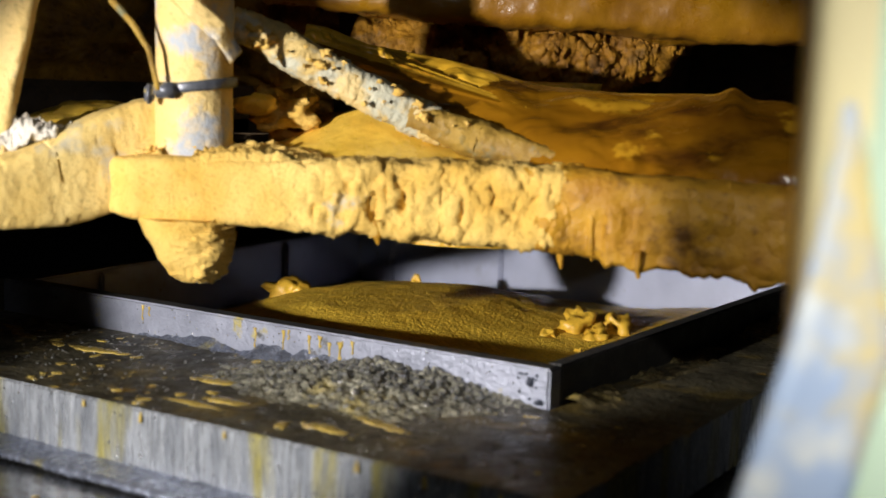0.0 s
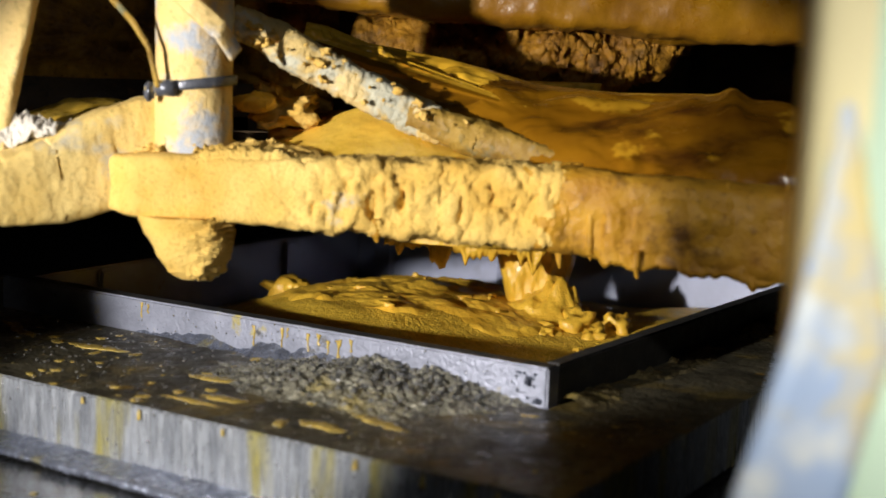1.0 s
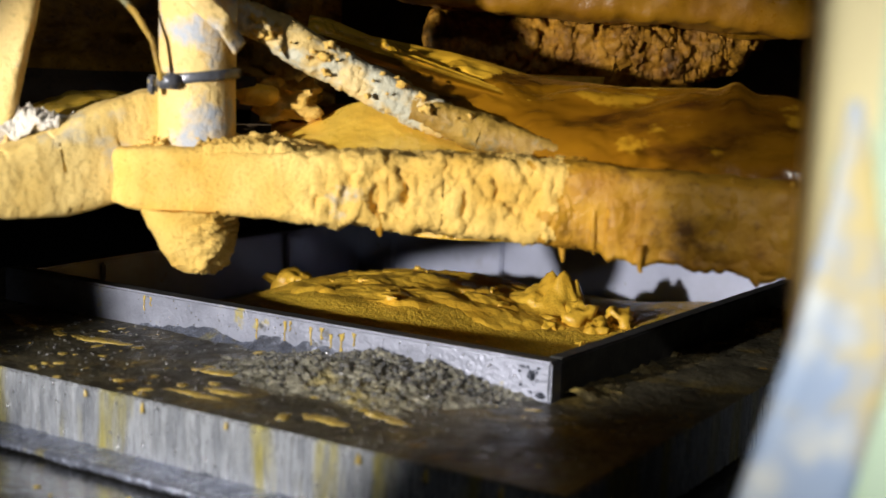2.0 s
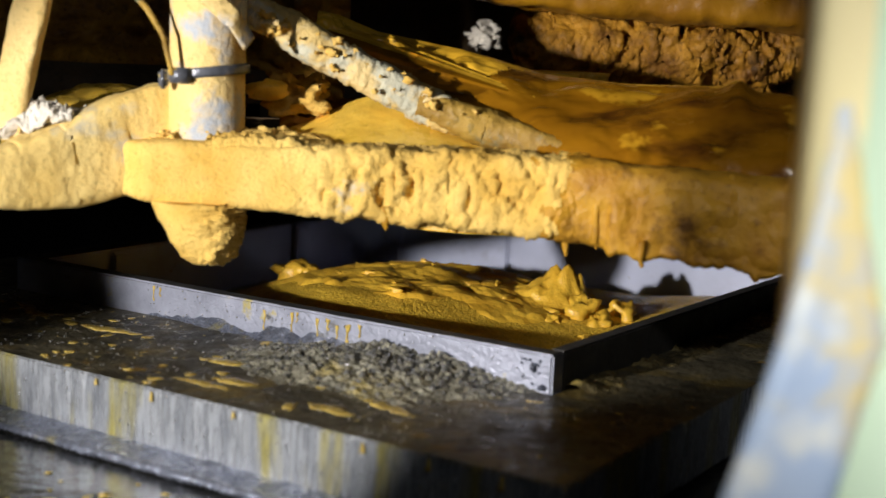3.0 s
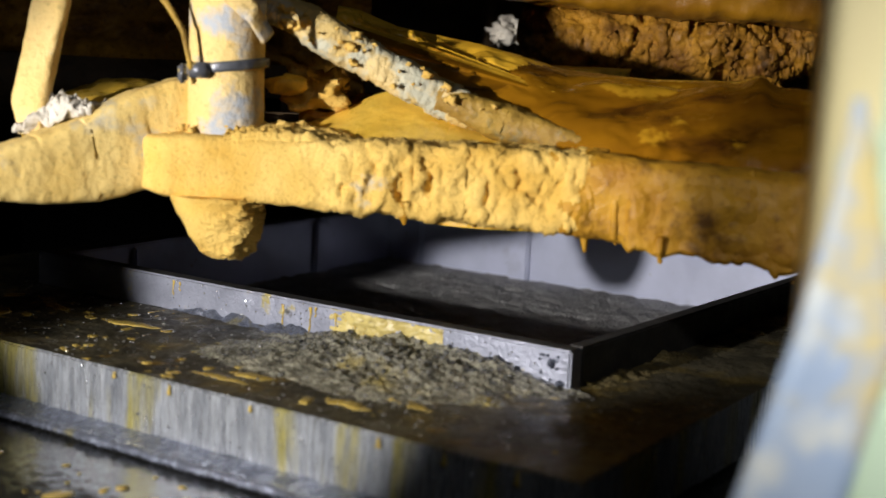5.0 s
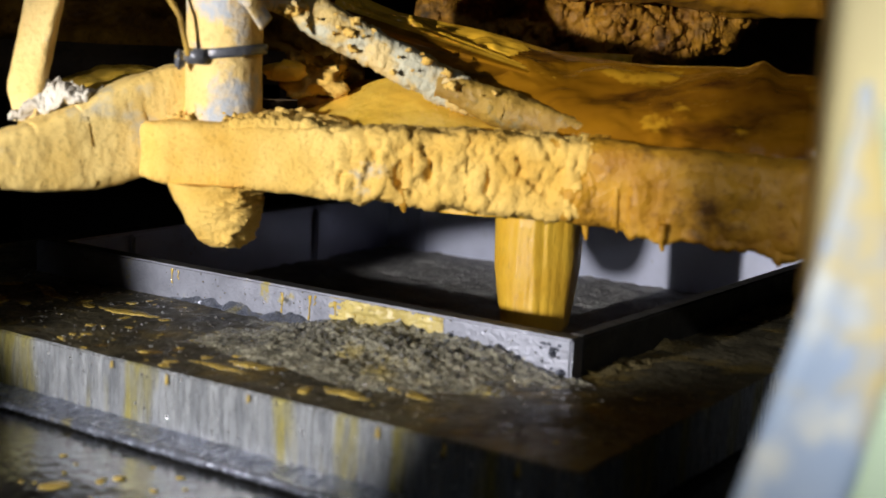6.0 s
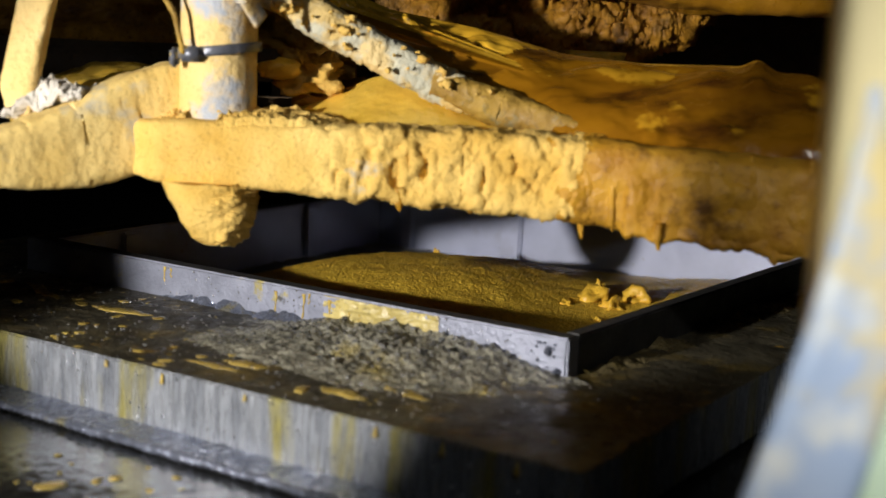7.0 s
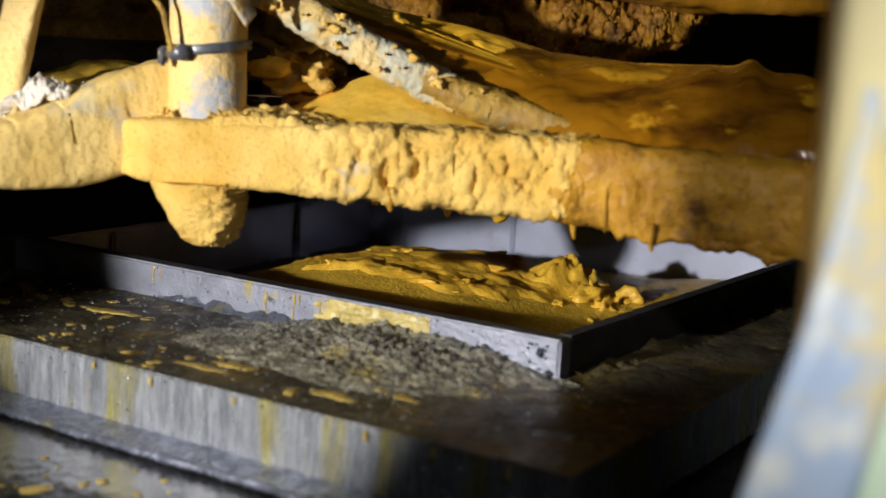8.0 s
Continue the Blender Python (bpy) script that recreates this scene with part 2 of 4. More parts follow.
def loft(path, sizes, steps=24, seg=20, power=2.0, side=None, bm=None, ends=True):
    """A bar through path with half widths and heights; power 2 is round, 8 nearly square."""
    bm = bm or bmesh.new()
    path = [Vector(p) for p in path]
    rings = []
    k = len(path) - 1
    for i in range(steps + 1):
        s = i / steps * k
        a = min(int(s), k - 1)
        w = s - a
        p = path[a].lerp(path[a + 1], w)
        hw = sizes[a][0] * (1 - w) + sizes[a + 1][0] * w
        hh = sizes[a][1] * (1 - w) + sizes[a + 1][1] * w
        tangent = (path[a + 1] - path[a]).normalized()
        sd = Vector(side) if side else tangent.cross(Vector((0, 0, 1))).normalized()
        up = sd.cross(tangent).normalized()
        ring = []
        for x, y in outline(hw, hh, power, seg):
            ring.append(bm.verts.new(p + sd * x + up * y))
        rings.append(ring)
    for a, b in zip(rings, rings[1:]):
        for j in range(seg):
            bm.faces.new((a[j], a[(j + 1) % seg], b[(j + 1) % seg], b[j]))
    if ends:
        for ring in (rings[0], rings[-1]):
            mid = bm.verts.new(sum((v.co for v in ring), Vector()) / seg)
            for j in range(seg):
                bm.faces.new((ring[j], ring[(j + 1) % seg], mid))
    return bm


def box(u0, u1, v0, v1, z0, z1, bevel=0.0, bm=None, mark=None):
    """A block in the mould's own directions, measured from its near outer corner."""
    bm = bm or bmesh.new()
    made = bmesh.ops.create_cube(bm, size=1)["verts"]
    for q in made:
        a, b, c = q.co
        q.co = (NEAR - CENTRE) + U * (u0 + (a + .5) * (u1 - u0)) + V * (v0 + (b + .5) * (v1 - v0)) + Vector((0, 0, RIM + z0 + (c + .5) * (z1 - z0)))
    if bevel:
        edges = list({e for q in made for e in q.link_edges})
        bmesh.ops.bevel(bm, geom=edges, offset=bevel, segments=2, affect="EDGES")
    return bm


def plain_box(x0, x1, y0, y1, z0, z1, bevel=0.0):
    bm = bmesh.new()
    for q in bmesh.ops.create_cube(bm, size=1)["verts"]:
        a, b, c = q.co
        q.co = (x0 + (a + .5) * (x1 - x0), y0 + (b + .5) * (y1 - y0), z0 + (c + .5) * (z1 - z0))
    if bevel:
        bmesh.ops.bevel(bm, geom=list(bm.edges), offset=bevel, segments=2, affect="EDGES")
    return bm


def sheet(fn, nu, nv, thick=0.0, bm=None):
    """A surface fn(s, t) -> place, with a lower skin a thickness below it."""
    bm = bm or bmesh.new()
    top = [[bm.verts.new(fn(i / nu, j / nv)) for j in range(nv + 1)] for i in range(nu + 1)]
    for i in range(nu):
        for j in range(nv):
            bm.faces.new((top[i][j], top[i + 1][j], top[i + 1][j + 1], top[i][j + 1]))
    if thick:
        rim = [top[i][0] for i in range(nu)] + [top[nu][j] for j in range(nv)] + [top[i][nv] for i in range(nu, 0, -1)] + [top[0][j] for j in range(nv, 0, -1)]
        low = [bm.verts.new(q.co - Vector((0, 0, thick))) for q in rim]
        for a in range(len(rim)):
            b = (a + 1) % len(rim)
            bm.faces.new((rim[a], rim[b], low[b], low[a]))
        mid = bm.verts.new(sum((q.co for q in low), Vector()) / len(low))
        for a in range(len(low)):
            bm.faces.new((low[a], low[(a + 1) % len(low)], mid))
    return bm


def blob(bm, place, size, squash=0.5, seed=0.0, sub=2, wild=0.35, turn=0.0, longer=1.0):
    made = bmesh.ops.create_icosphere(bm, subdivisions=sub, radius=1)["verts"]
    m = Matrix.Rotation(turn, 3, "Z")
    for q in made:
        k = 1 + wild * fuzz(q.co, 1.3, 3, seed)
        q.co = Vector(place) + m @ Vector((q.co.x * k * size * longer, q.co.y * k * size, q.co.z * k * size * squash))


def thing(name, label, category, group="", kind="", place=(0, 0, 0)):
    ob = new(name)
    ob.location = place
    return tagged(ob, label, category, group, kind)


def plan(u, v, z=0.0):
    """A place on the table, seen from its axis."""
    return (NEAR - CENTRE) + U * u + V * v + Vector((0, 0, RIM + z))


# ---- the workshop round the machine ----
tagged(part("floor", plain_box(-5, 5, -5, 7, -0.1, 0.0), FLOORING), "dark wet concrete workshop floor", "floor", kind="structure")
tagged(part("ceiling", plain_box(-5, 5, -5, 7, 3.6, 3.7), WALLS), "dim workshop ceiling", "ceiling", kind="structure")
for nm, b in (("wall_north", (-5, 5, 7, 7.2)), ("wall_south", (-5, 5, -5.2, -5)), ("wall_west", (-5.2, -5, -5, 7)), ("wall_east", (5, 5.2, -5, 7))):
    tagged(part(nm, plain_box(*b, 0, 3.6), WALLS), "dim grey workshop wall", "wall", kind="structure")


# bright window of the hall, far behind the machine
hall_window = tagged(new("window_1"), "bright hall window with a pale frosted pane", "window", kind="structure")
part("window_frame", plain_box(0.02, 0.42, 6.94, 6.995, 0.80, 1.70, 0.01), WALLS, hall_window, "grey window frame")
part("pane", plain_box(0.07, 0.235, 6.925, 6.938, 0.86, 1.64), FROSTED, hall_window, "dim frosted pane", flat=True)
part("pane", plain_box(0.245, 0.36, 6.925, 6.938, 0.86, 1.64), DAYLIGHT, hall_window, "bright white pane", flat=True)


# ---- rotary table ----
def ring_disc(r, z0, z1, seg=96):
    bm = bmesh.new()
    bmesh.ops.create_cone(bm, cap_ends=True, segments=seg, radius1=r, radius2=r, depth=z1 - z0, matrix=Matrix.Translation((0, 0, RIM + (z0 + z1) / 2)))
    return bm


turning = []


def rides(ob, k, lift=()):
    """Note a thing that turns with the table, k fifths of a turn behind, with rows of (seconds, height)."""
    turning.append((ob, k, lift))
    return ob


table = thing("rotary_table", "large wet black steel rotary press table with five mould plates", "turntable")
part("disc", ring_disc(1.62, -0.135, -0.084), POOL, table, "wet black table disc", flat=True)
part("hub", loft([(0, 0, RIM - 0.09), (0, 0, RIM + 0.25)], [(0.16, 0.16)] * 2, 4, 40, side=(1, 0, 0)), SOOT, table)
rides(table, 0)

pedestal = thing("table_pedestal", "dark steel pedestal under the rotary table", "pedestal", place=CENTRE)
part("drum", loft([(0, 0, 0), (0, 0, RIM - 0.140)], [(1.3, 1.3)] * 2, 2, 64, side=(1, 0, 0)), SOOT, pedestal, flat=True)

FRONT_T, SIDE_T, LEFT_T, BACK_U = 0.018, 0.014, 0.026, 0.560
SPLAY = 0.042
BED_Z = -0.066
PLATE_V = (-0.11, 0.74)


def mould_plate():
    """A thick plate with a square opening for the mould, its wet edge and the weld along its foot."""
    ob = thing("mould_plate", "thick wet steel plate with streaked machined edge", "steel plate", "plates of the rotary table")
    g = 0.002
    v0, v1 = PLATE_V
    b = box(-0.187, -g, v0, v1, -0.078, -0.030, 0.0015)
    box(SIDE_U + g, SIDE_U + 0.16, v0, v1, -0.078, -0.030, 0.0015, b)
    box(-g + 0.0005, SIDE_U + g - 0.0005, v0, -g, -0.078, -0.0305, 0, b)
    box(-g + 0.0005, SIDE_U + g - 0.0005, SIDE_V + g, v1, -0.078, -0.0305, 0, b)
    body = part("plate", b, [PLATE, STREAK], ob, flat=True)
    for p in body.data.polygons:
        if abs(p.normal.z) < 0.5:
            p.material_index = 1
    foot = sheet(lambda s, t: plan(-0.1875 - 0.020 * t, v0 + (v1 - v0) * s, -0.073 - 0.004 * t + 0.0012 * fuzz((s * 50, t * 2, 3), 1)), 160, 4)
    part("foot_ledge", foot, LEDGE, ob, "wet ledge along the foot of the plate")
    bead = loft([plan(-0.209 + 0.0015 * fuzz((i, 0, 2), 0.7), v0 + (v1 - v0) * i / 60, -0.0795) for i in range(61)], [(.0060, .0038)] * 61, 260, 12)
    roughen(bead, 0.0012, 40, 4)
    part("weld_bead", bead, LEDGE, ob, "pale uneven weld bead")
    return ob


def splay(ob):
    """The mould's right side opens outwards by a few degrees."""
    for q in ob.data.vertices:
        w = q.co - (NEAR - CENTRE)
        u, v = w.xy.dot(U.xy), w.xy.dot(V.xy)
        q.co -= V * (SPLAY * u * (1 - v / SIDE_V))
    return ob


def mould_frame():
    ob = thing("slab_mould", "square open steel slab mould with dark oiled rim", "mould", "moulds on the rotary table")
    h = -0.083
    sides = (("front_wall", 0, FRONT_T, 0, SIDE_V), ("back_wall", BACK_U, SIDE_U, 0, SIDE_V),
             ("side_wall", FRONT_T, BACK_U, 0, SIDE_T), ("side_wall", FRONT_T, BACK_U, SIDE_V - LEFT_T, SIDE_V))
    for nm, a, b, c, e in sides:
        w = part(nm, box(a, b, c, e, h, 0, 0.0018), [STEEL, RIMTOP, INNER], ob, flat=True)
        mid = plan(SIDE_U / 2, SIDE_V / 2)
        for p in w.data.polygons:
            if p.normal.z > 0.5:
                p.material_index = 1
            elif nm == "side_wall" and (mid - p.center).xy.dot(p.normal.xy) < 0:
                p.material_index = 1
            elif (mid - p.center).xy.dot(p.normal.xy) > 0.1:
                p.material_index = 2
        splay(w)
    for q in (0.030, 0.366, 0.520):
        splay(part("lining_rib", box(BACK_U - 0.006, BACK_U + 0.001, q, q + 0.028, h, -0.003, 0.0025), INNER, ob, flat=True))
    for q in (0.10, 0.40):
        splay(part("lining_rib", box(q, q + 0.026, SIDE_V - LEFT_T - 0.006, SIDE_V - LEFT_T + 0.001, h, -0.003, 0.0025), INNER, ob, flat=True))
    pits = random.Random(12)
    dents = [(pits.uniform(0.08, 0.50), pits.uniform(0.06, 0.5), pits.uniform(0.006, 0.012), pits.uniform(0.012, 0.035)) for _ in range(26)]

    def floor_of(s_, t_):
        u, v = FRONT_T + s_ * (BACK_U - FRONT_T), SIDE_T + t_ * (SIDE_V - SIDE_T - LEFT_T)
        z = BED_Z + 0.0022 * fuzz((s_ * 34, t_ * 34, 0), 1, 6)
        for du, dv, ru, rv in dents:
            d = ((u - du) / ru) ** 2 + ((v - dv) / rv) ** 2
            if d < 1:
                z -= 0.005 * (1 - d)
        return plan(u, v, z)
    splay(part("mould_bed", sheet(floor_of, 130, 130), BED, ob, "rough dark grey bed in the empty mould"))
    lip = bmesh.new()
    for i in range(9):
        blob(lip, plan(-0.001, random.uniform(0.004, 0.03), random.uniform(-0.027, -0.004)), random.uniform(0.0008, 0.0016), 0.8, i, 2, 0.5)
    blob(lip, plan(-0.0005, 0.016, -0.012), 0.0030, 1.2, 3, 3, 0.9)
    blob(lip, plan(-0.001, 0.008, -0.026), 0.0040, 0.6, 5, 3, 0.9)
    tagged(part("scuffed_corner", lip, LEDGE, ob, "dented bright corner of the mould"), kind="stuff")
    return ob


def drips():
    """Ochre runs down the mould's face and the plate's edge, and splashes on plate and disc."""
    bm = bmesh.new()
    rnd = random.Random(5)
    for v, top, ln, w in ((0.413, -0.003, 0.014, 0.0013), (0.405, -0.004, 0.008, 0.0010), (0.282, -0.006, 0.018, 0.0012), (0.252, -0.004, 0.022, 0.0014), (0.246, -0.003, 0.009, 0.0010),
                          (0.224, -0.005, 0.019, 0.0014), (0.213, -0.004, 0.010, 0.0020), (0.203, -0.008, 0.017, 0.0014), (0.192, -0.006, 0.016, 0.0024), (0.180, -0.004, 0.011, 0.0016)):
        n = 7
        pts = [plan(-0.0003, v + 0.0016 * fuzz((k * 0.5, v * 90, 1), 1, 2), top - ln * k / n) for k in range(n + 1)]
        loft(pts, [(0.0007, w * (1.5 - 1.1 * min(1, k / 3) + (0.5 if k == n - 1 else 0)) * (0.25 if k == n else 1)) for k in range(n + 1)], 22, 10, bm=bm, side=U)
    for i in range(95):
        u = rnd.uniform(-0.18, -0.01)
        v = rnd.uniform(-0.08, 0.62)
        if rnd.random() < 0.4:
            v = rnd.gauss(0.36, 0.08)
        s = rnd.choice((0.001, 0.0013, 0.0018, 0.0025, 0.0035, 0.005))
        blob(bm, plan(u, v, -0.0299), s, 0.10, i, 2, 0.4, rnd.uniform(0, 3), rnd.choice((1, 1.3, 2.2)))
    for i, (u, v, r) in enumerate(((-0.129, 0.515, 0.015), (-0.228, 0.505, 0.018), (-0.178, 0.520, 0.009), (-0.150, 0.600, 0.013), (-0.180, 0.640, 0.010), (-0.110, 0.52, 0.006), (-0.06, 0.56, 0.007), (-0.245, 0.60, 0.009), (-0.26, 0.40, 0.007), (-0.30, 0.22, 0.007))):
        blob(bm, plan(u, v, -0.0299 if u > -0.187 else -0.0835), r, 0.10, i + 50, 3, 0.25, 0.6, 1.6)
    for i in range(13):
        u, v, ang = rnd.uniform(-0.16, -0.03), rnd.uniform(0.0, 0.52), rnd.uniform(-0.35, 0.45)
        n = rnd.randint(14, 34)
        wide = rnd.uniform(0.0028, 0.0075)
        for k in range(n):
            w = wide * (0.35 + math.sin(math.pi * (k + 0.5) / n)) * (1 + 0.5 * fuzz((k * 0.3, i, 4), 1, 2))
            p = plan(u, v, -0.0300) + (V * math.cos(ang) + U * math.sin(ang)) * (k * 0.0025) + U * (0.005 * fuzz((k * 0.09, i * 3.1, 2), 1, 3))
            blob(bm, p, w, 0.11, i * 9 + k, 2, 0.2, rnd.uniform(0, 3), 1.2)
    for i in range(90):
        u, v = -0.225 - abs(rnd.gauss(0, 0.10)), rnd.uniform(-0.2, 0.75)
        blob(bm, plan(u, v, -0.0835), rnd.choice((0.0015, 0.002, 0.003, 0.0055)), 0.12, i + 700, 1, 0.5, rnd.uniform(0, 3), rnd.choice((1, 1.5, 2.5)))
    for i in range(7):
        v = rnd.uniform(-0.1, 0.7)
        loft([plan(-0.1885, v, -0.032), plan(-0.1890, v, -0.032 - rnd.uniform(0.004, 0.012))], [(0.0006, 0.001), (0.0009, rnd.uniform(0.001, 0.003))], 3, 6, bm=bm, side=U)
    # Near-white metallic beads, added to stand for the sparkle of wet surfaces.
    wet = bmesh.new()
    for i in range(170):
        blob(wet, plan(-0.1874, rnd.uniform(-0.1, 0.7), rnd.uniform(-0.072, -0.033)), rnd.choice((0.0005, 0.0007, 0.0010, 0.0014)), 1.2, i, 1, 0.2)
    for i in range(110):
        blob(wet, plan(-0.0003, rnd.uniform(0.02, 0.42), rnd.uniform(-0.029, -0.002)), rnd.choice((0.0004, 0.0006, 0.0009)), 1.2, i, 1, 0.2)
    for i in range(260):
        blob(wet, plan(rnd.uniform(-0.18, -0.004), rnd.uniform(-0.08, 0.60), -0.0297), rnd.choice((0.0005, 0.0008, 0.0012)), 0.6, i, 1, 0.4)
    for i in range(330):
        if i % 3:
            u, v = rnd.uniform(0.05, 0.27), rnd.uniform(0.745, 0.80)
        else:
            u, v = rnd.uniform(-0.26, -0.14), rnd.uniform(0.58, 0.68)
        blob(wet, plan(u, v, -0.0835 if v > 0.74 or u < -0.187 else -0.0297), rnd.choice((0.0007, 0.0011, 0.0016, 0.0022)), 0.7, i, 1, 0.5)
    ob = thing("slurry_splashes", "ochre slurry splashes and runs on the wet plate", "splashes", kind="stuff")
    part("splash", bm, SPLASH, ob)
    part("glint_bead", wet, GLINT, ob, "bright beads added as glints on the wet steel")
    return ob


def heap(seed, reach, tall, spread, grit, coarse, stain=False):
    """Cement sludge with grit against the mould's front."""
    rnd = random.Random(seed)

    def height(s, t):
        u = -0.165 + 0.1645 * s
        v = -0.02 + 0.46 * t
        k = max(0, 1 - (abs(u) / reach) ** 1.3)
        d = math.exp(-abs((v - 0.13 + 0.25 * u) / spread) ** 2.6) * k
        z = -0.0313 - 0.002 * min(1, abs((v - 0.17) / 0.20) ** 3) - 0.001 * min(1, (abs(u) / 0.15) ** 4) + tall * d * (0.85 + 0.35 * fuzz((u * 30, v * 30, seed), 1, 3)) + 0.0022 * fuzz((u * 34, v * 20, seed), 1, 5)
        z += coarse * d ** 0.5 * fuzz((u * 190, v * 190, seed), 1, 4)
        return plan(u, v, z)
    ob = thing("cement_sludge", "grey gritty cement sludge heaped against the mould", "sludge", kind="stuff")
    part("sludge", sheet(height, 130, 300), SLUDGE, ob)
    bm = bmesh.new()
    for i in range(grit):
        v = rnd.gauss(0.13, spread * 0.75)
        u = -abs(rnd.gauss(0, reach * 0.40)) - 0.003
        p = height(min(1, max(0, (u + 0.165) / 0.1645)), min(1, max(0, (v + 0.02) / 0.46)))
        if p.z > RIM - 0.0300:
            blob(bm, p, rnd.choice((0.0007, 0.001, 0.0015, 0.0022)), 0.8, i, 1, 0.8, rnd.uniform(0, 3), 1.2)
    for i in range(420):
        blob(bm, plan(rnd.uniform(-0.182, -0.004), rnd.uniform(-0.09, 0.62), -0.0297), rnd.choice((0.0005, 0.0007, 0.001, 0.0014)), 0.7, i, 1, 0.8, rnd.uniform(0, 3), 1.3)
    part("grit", bm, CRUMB, ob, "dark wet grit", flat=True)

    def fillet(s, t):
        v = 0.10 + 0.32 * s
        tall = 0.013 * max(0.0, math.sin(math.pi * s)) ** 0.5 * (0.75 + 0.8 * fuzz((v * 22, 1, seed), 1, 3))
        reach = 0.020 * max(0.1, math.sin(math.pi * s)) * (0.9 + 0.6 * fuzz((v * 30, 4, seed), 1, 3))
        return plan(-0.0004 - reach * t, v, -0.0315 + max(0.0, tall) * (1 - t) ** 1.8 + 0.0016 * fuzz((v * 90, t * 3, seed), 1, 4))
    part("cement_fillet", sheet(fillet, 160, 16), LEDGE, ob, "smooth grey cement smear along the mould's foot")

    if stain:
        def smear(s, t):
            v, z = 0.115 + 0.115 * s, -0.0015 - 0.020 * t
            return plan(-0.0002 - 0.0022 * max(-0.3, math.sin(math.pi * s) * math.sin(math.pi * (0.1 + 0.8 * t)) * 0.8 + fuzz((s * 9, t * 4, 5), 1, 4)), v, z)
        part("ochre_stain", sheet(smear, 80, 20), STAIN, ob, "pale ochre smear on the mould's face")

    def side_row(s, t):
        u = 0.02 + 0.52 * s
        v = -0.001 - SPLAY * u - 0.075 * t
        d = max(0, 1 - (t / (0.45 + 0.3 * fuzz((u * 13, 2, seed), 1, 2))) ** 1.2) * max(0.0, 0.45 + 1.1 * fuzz((u * 14, v * 22, seed), 1, 5))
        return plan(u, v, -0.0325 + 0.011 * d + 0.0015 * fuzz((u * 90, v * 90, seed), 1, 4))
    part("side_sludge", sheet(side_row, 220, 40), MUD, ob, "ochre-stained sludge along the mould's foot")
    return ob


plates = [mould_plate()]
moulds = [mould_frame()]
splashes = [drips()]
heaps = [heap(3, 0.12, 0.019, 0.090, 900, 0.0045), heap(8, 0.135, 0.021, 0.110, 420, 0.0030, True)]
for k in range(1, 5):
    plates.append(copy_thing(plates[0], Matrix()))
    moulds.append(copy_thing(moulds[0], Matrix()))
    splashes.append(copy_thing(splashes[0], Matrix()))
    if k > 1:
        heaps.append(copy_thing(heaps[k % 2], Matrix()))
for k in range(5):
    for ob in (plates[k], moulds[k], splashes[k], heaps[k]):
        rides(ob, k)


# ---- slurry in the moulds ----
INSIDE = (FRONT_T + 0.001, BACK_U - FRONT_T - 0.008, SIDE_T + 0.001, SIDE_V - SIDE_T - LEFT_T - 0.002)


def dome(seed, cu, cv, lobe, peak_z):
    """A long low mound with a second lobe in the near corner, thinning out short of the far wall."""
    def top(s, t):
        u, v = INSIDE[0] + s * INSIDE[1], INSIDE[2] + t * INSIDE[3]
        q = ((u - cu) / 0.235) ** 2 + ((v - cv) / 0.178) ** 2 + 0.12 * fuzz((u * 9, v * 9, seed), 1, 3)
        q2 = ((u - 0.44) / 0.17) ** 2 + ((v - 0.065) / 0.115) ** 2
        q3 = ((u - 0.20) / 0.21) ** 2 + ((v - 0.17) / 0.20) ** 2
        base = -0.0595 - 0.013 * max(0.0, min(1.0, (v - 0.24) / 0.16))
        z = base + (peak_z - base) * math.exp(-max(0, q) ** 1.5) + lobe * math.exp(-q2 ** 1.3) * (1 - 0.7 * math.exp(-max(0, q))) + 0.010 * math.exp(-q3 ** 2)
        return plan(u, v - SPLAY * u * (1 - v / SIDE_V), min(z, -0.014) + 0.0010 * fuzz((u * 55, v * 55, seed), 1, 5))
    return top


def inside(u, v):
    return (u - INSIDE[0]) / INSIDE[1], (v - INSIDE[2]) / INSIDE[3]


def filling(seed, cu, cv, lobe, peak_z, lumps):
    top = dome(seed, cu, cv, lobe, peak_z)
    ob = thing("slurry_filling", "domed wet ochre slurry filling inside the mould", "slurry", "slurry in the moulds")
    part("slurry_dome", sheet(top, 130, 130, 0.008), SPECKLED, ob)
    for i, (u, v, s, tall) in enumerate(((0.275, 0.470, 0.020, 0.8), (0.27, 0.445, 0.011, 0.7), (0.30, 0.135, 0.018, 0.8), (0.325, 0.105, 0.016, 0.8), (0.285, 0.110, 0.012, 1.0),
                                         (0.335, 0.150, 0.008, 1.0), (0.315, 0.140, 0.006, 2.6), (0.26, 0.145, 0.007, 0.7), (0.36, 0.36, 0.005, 1.2), (0.24, 0.10, 0.005, 0.7))):
        if lumps == "few" and i < 2:
            continue
        bm = bmesh.new()
        blob(bm, top(*inside(u, v)), s * (0.75 if lumps == "few" else 1.0), tall, i + seed, 3, 1.0)
        part("lump", bm, POUR, ob)
    return ob, top


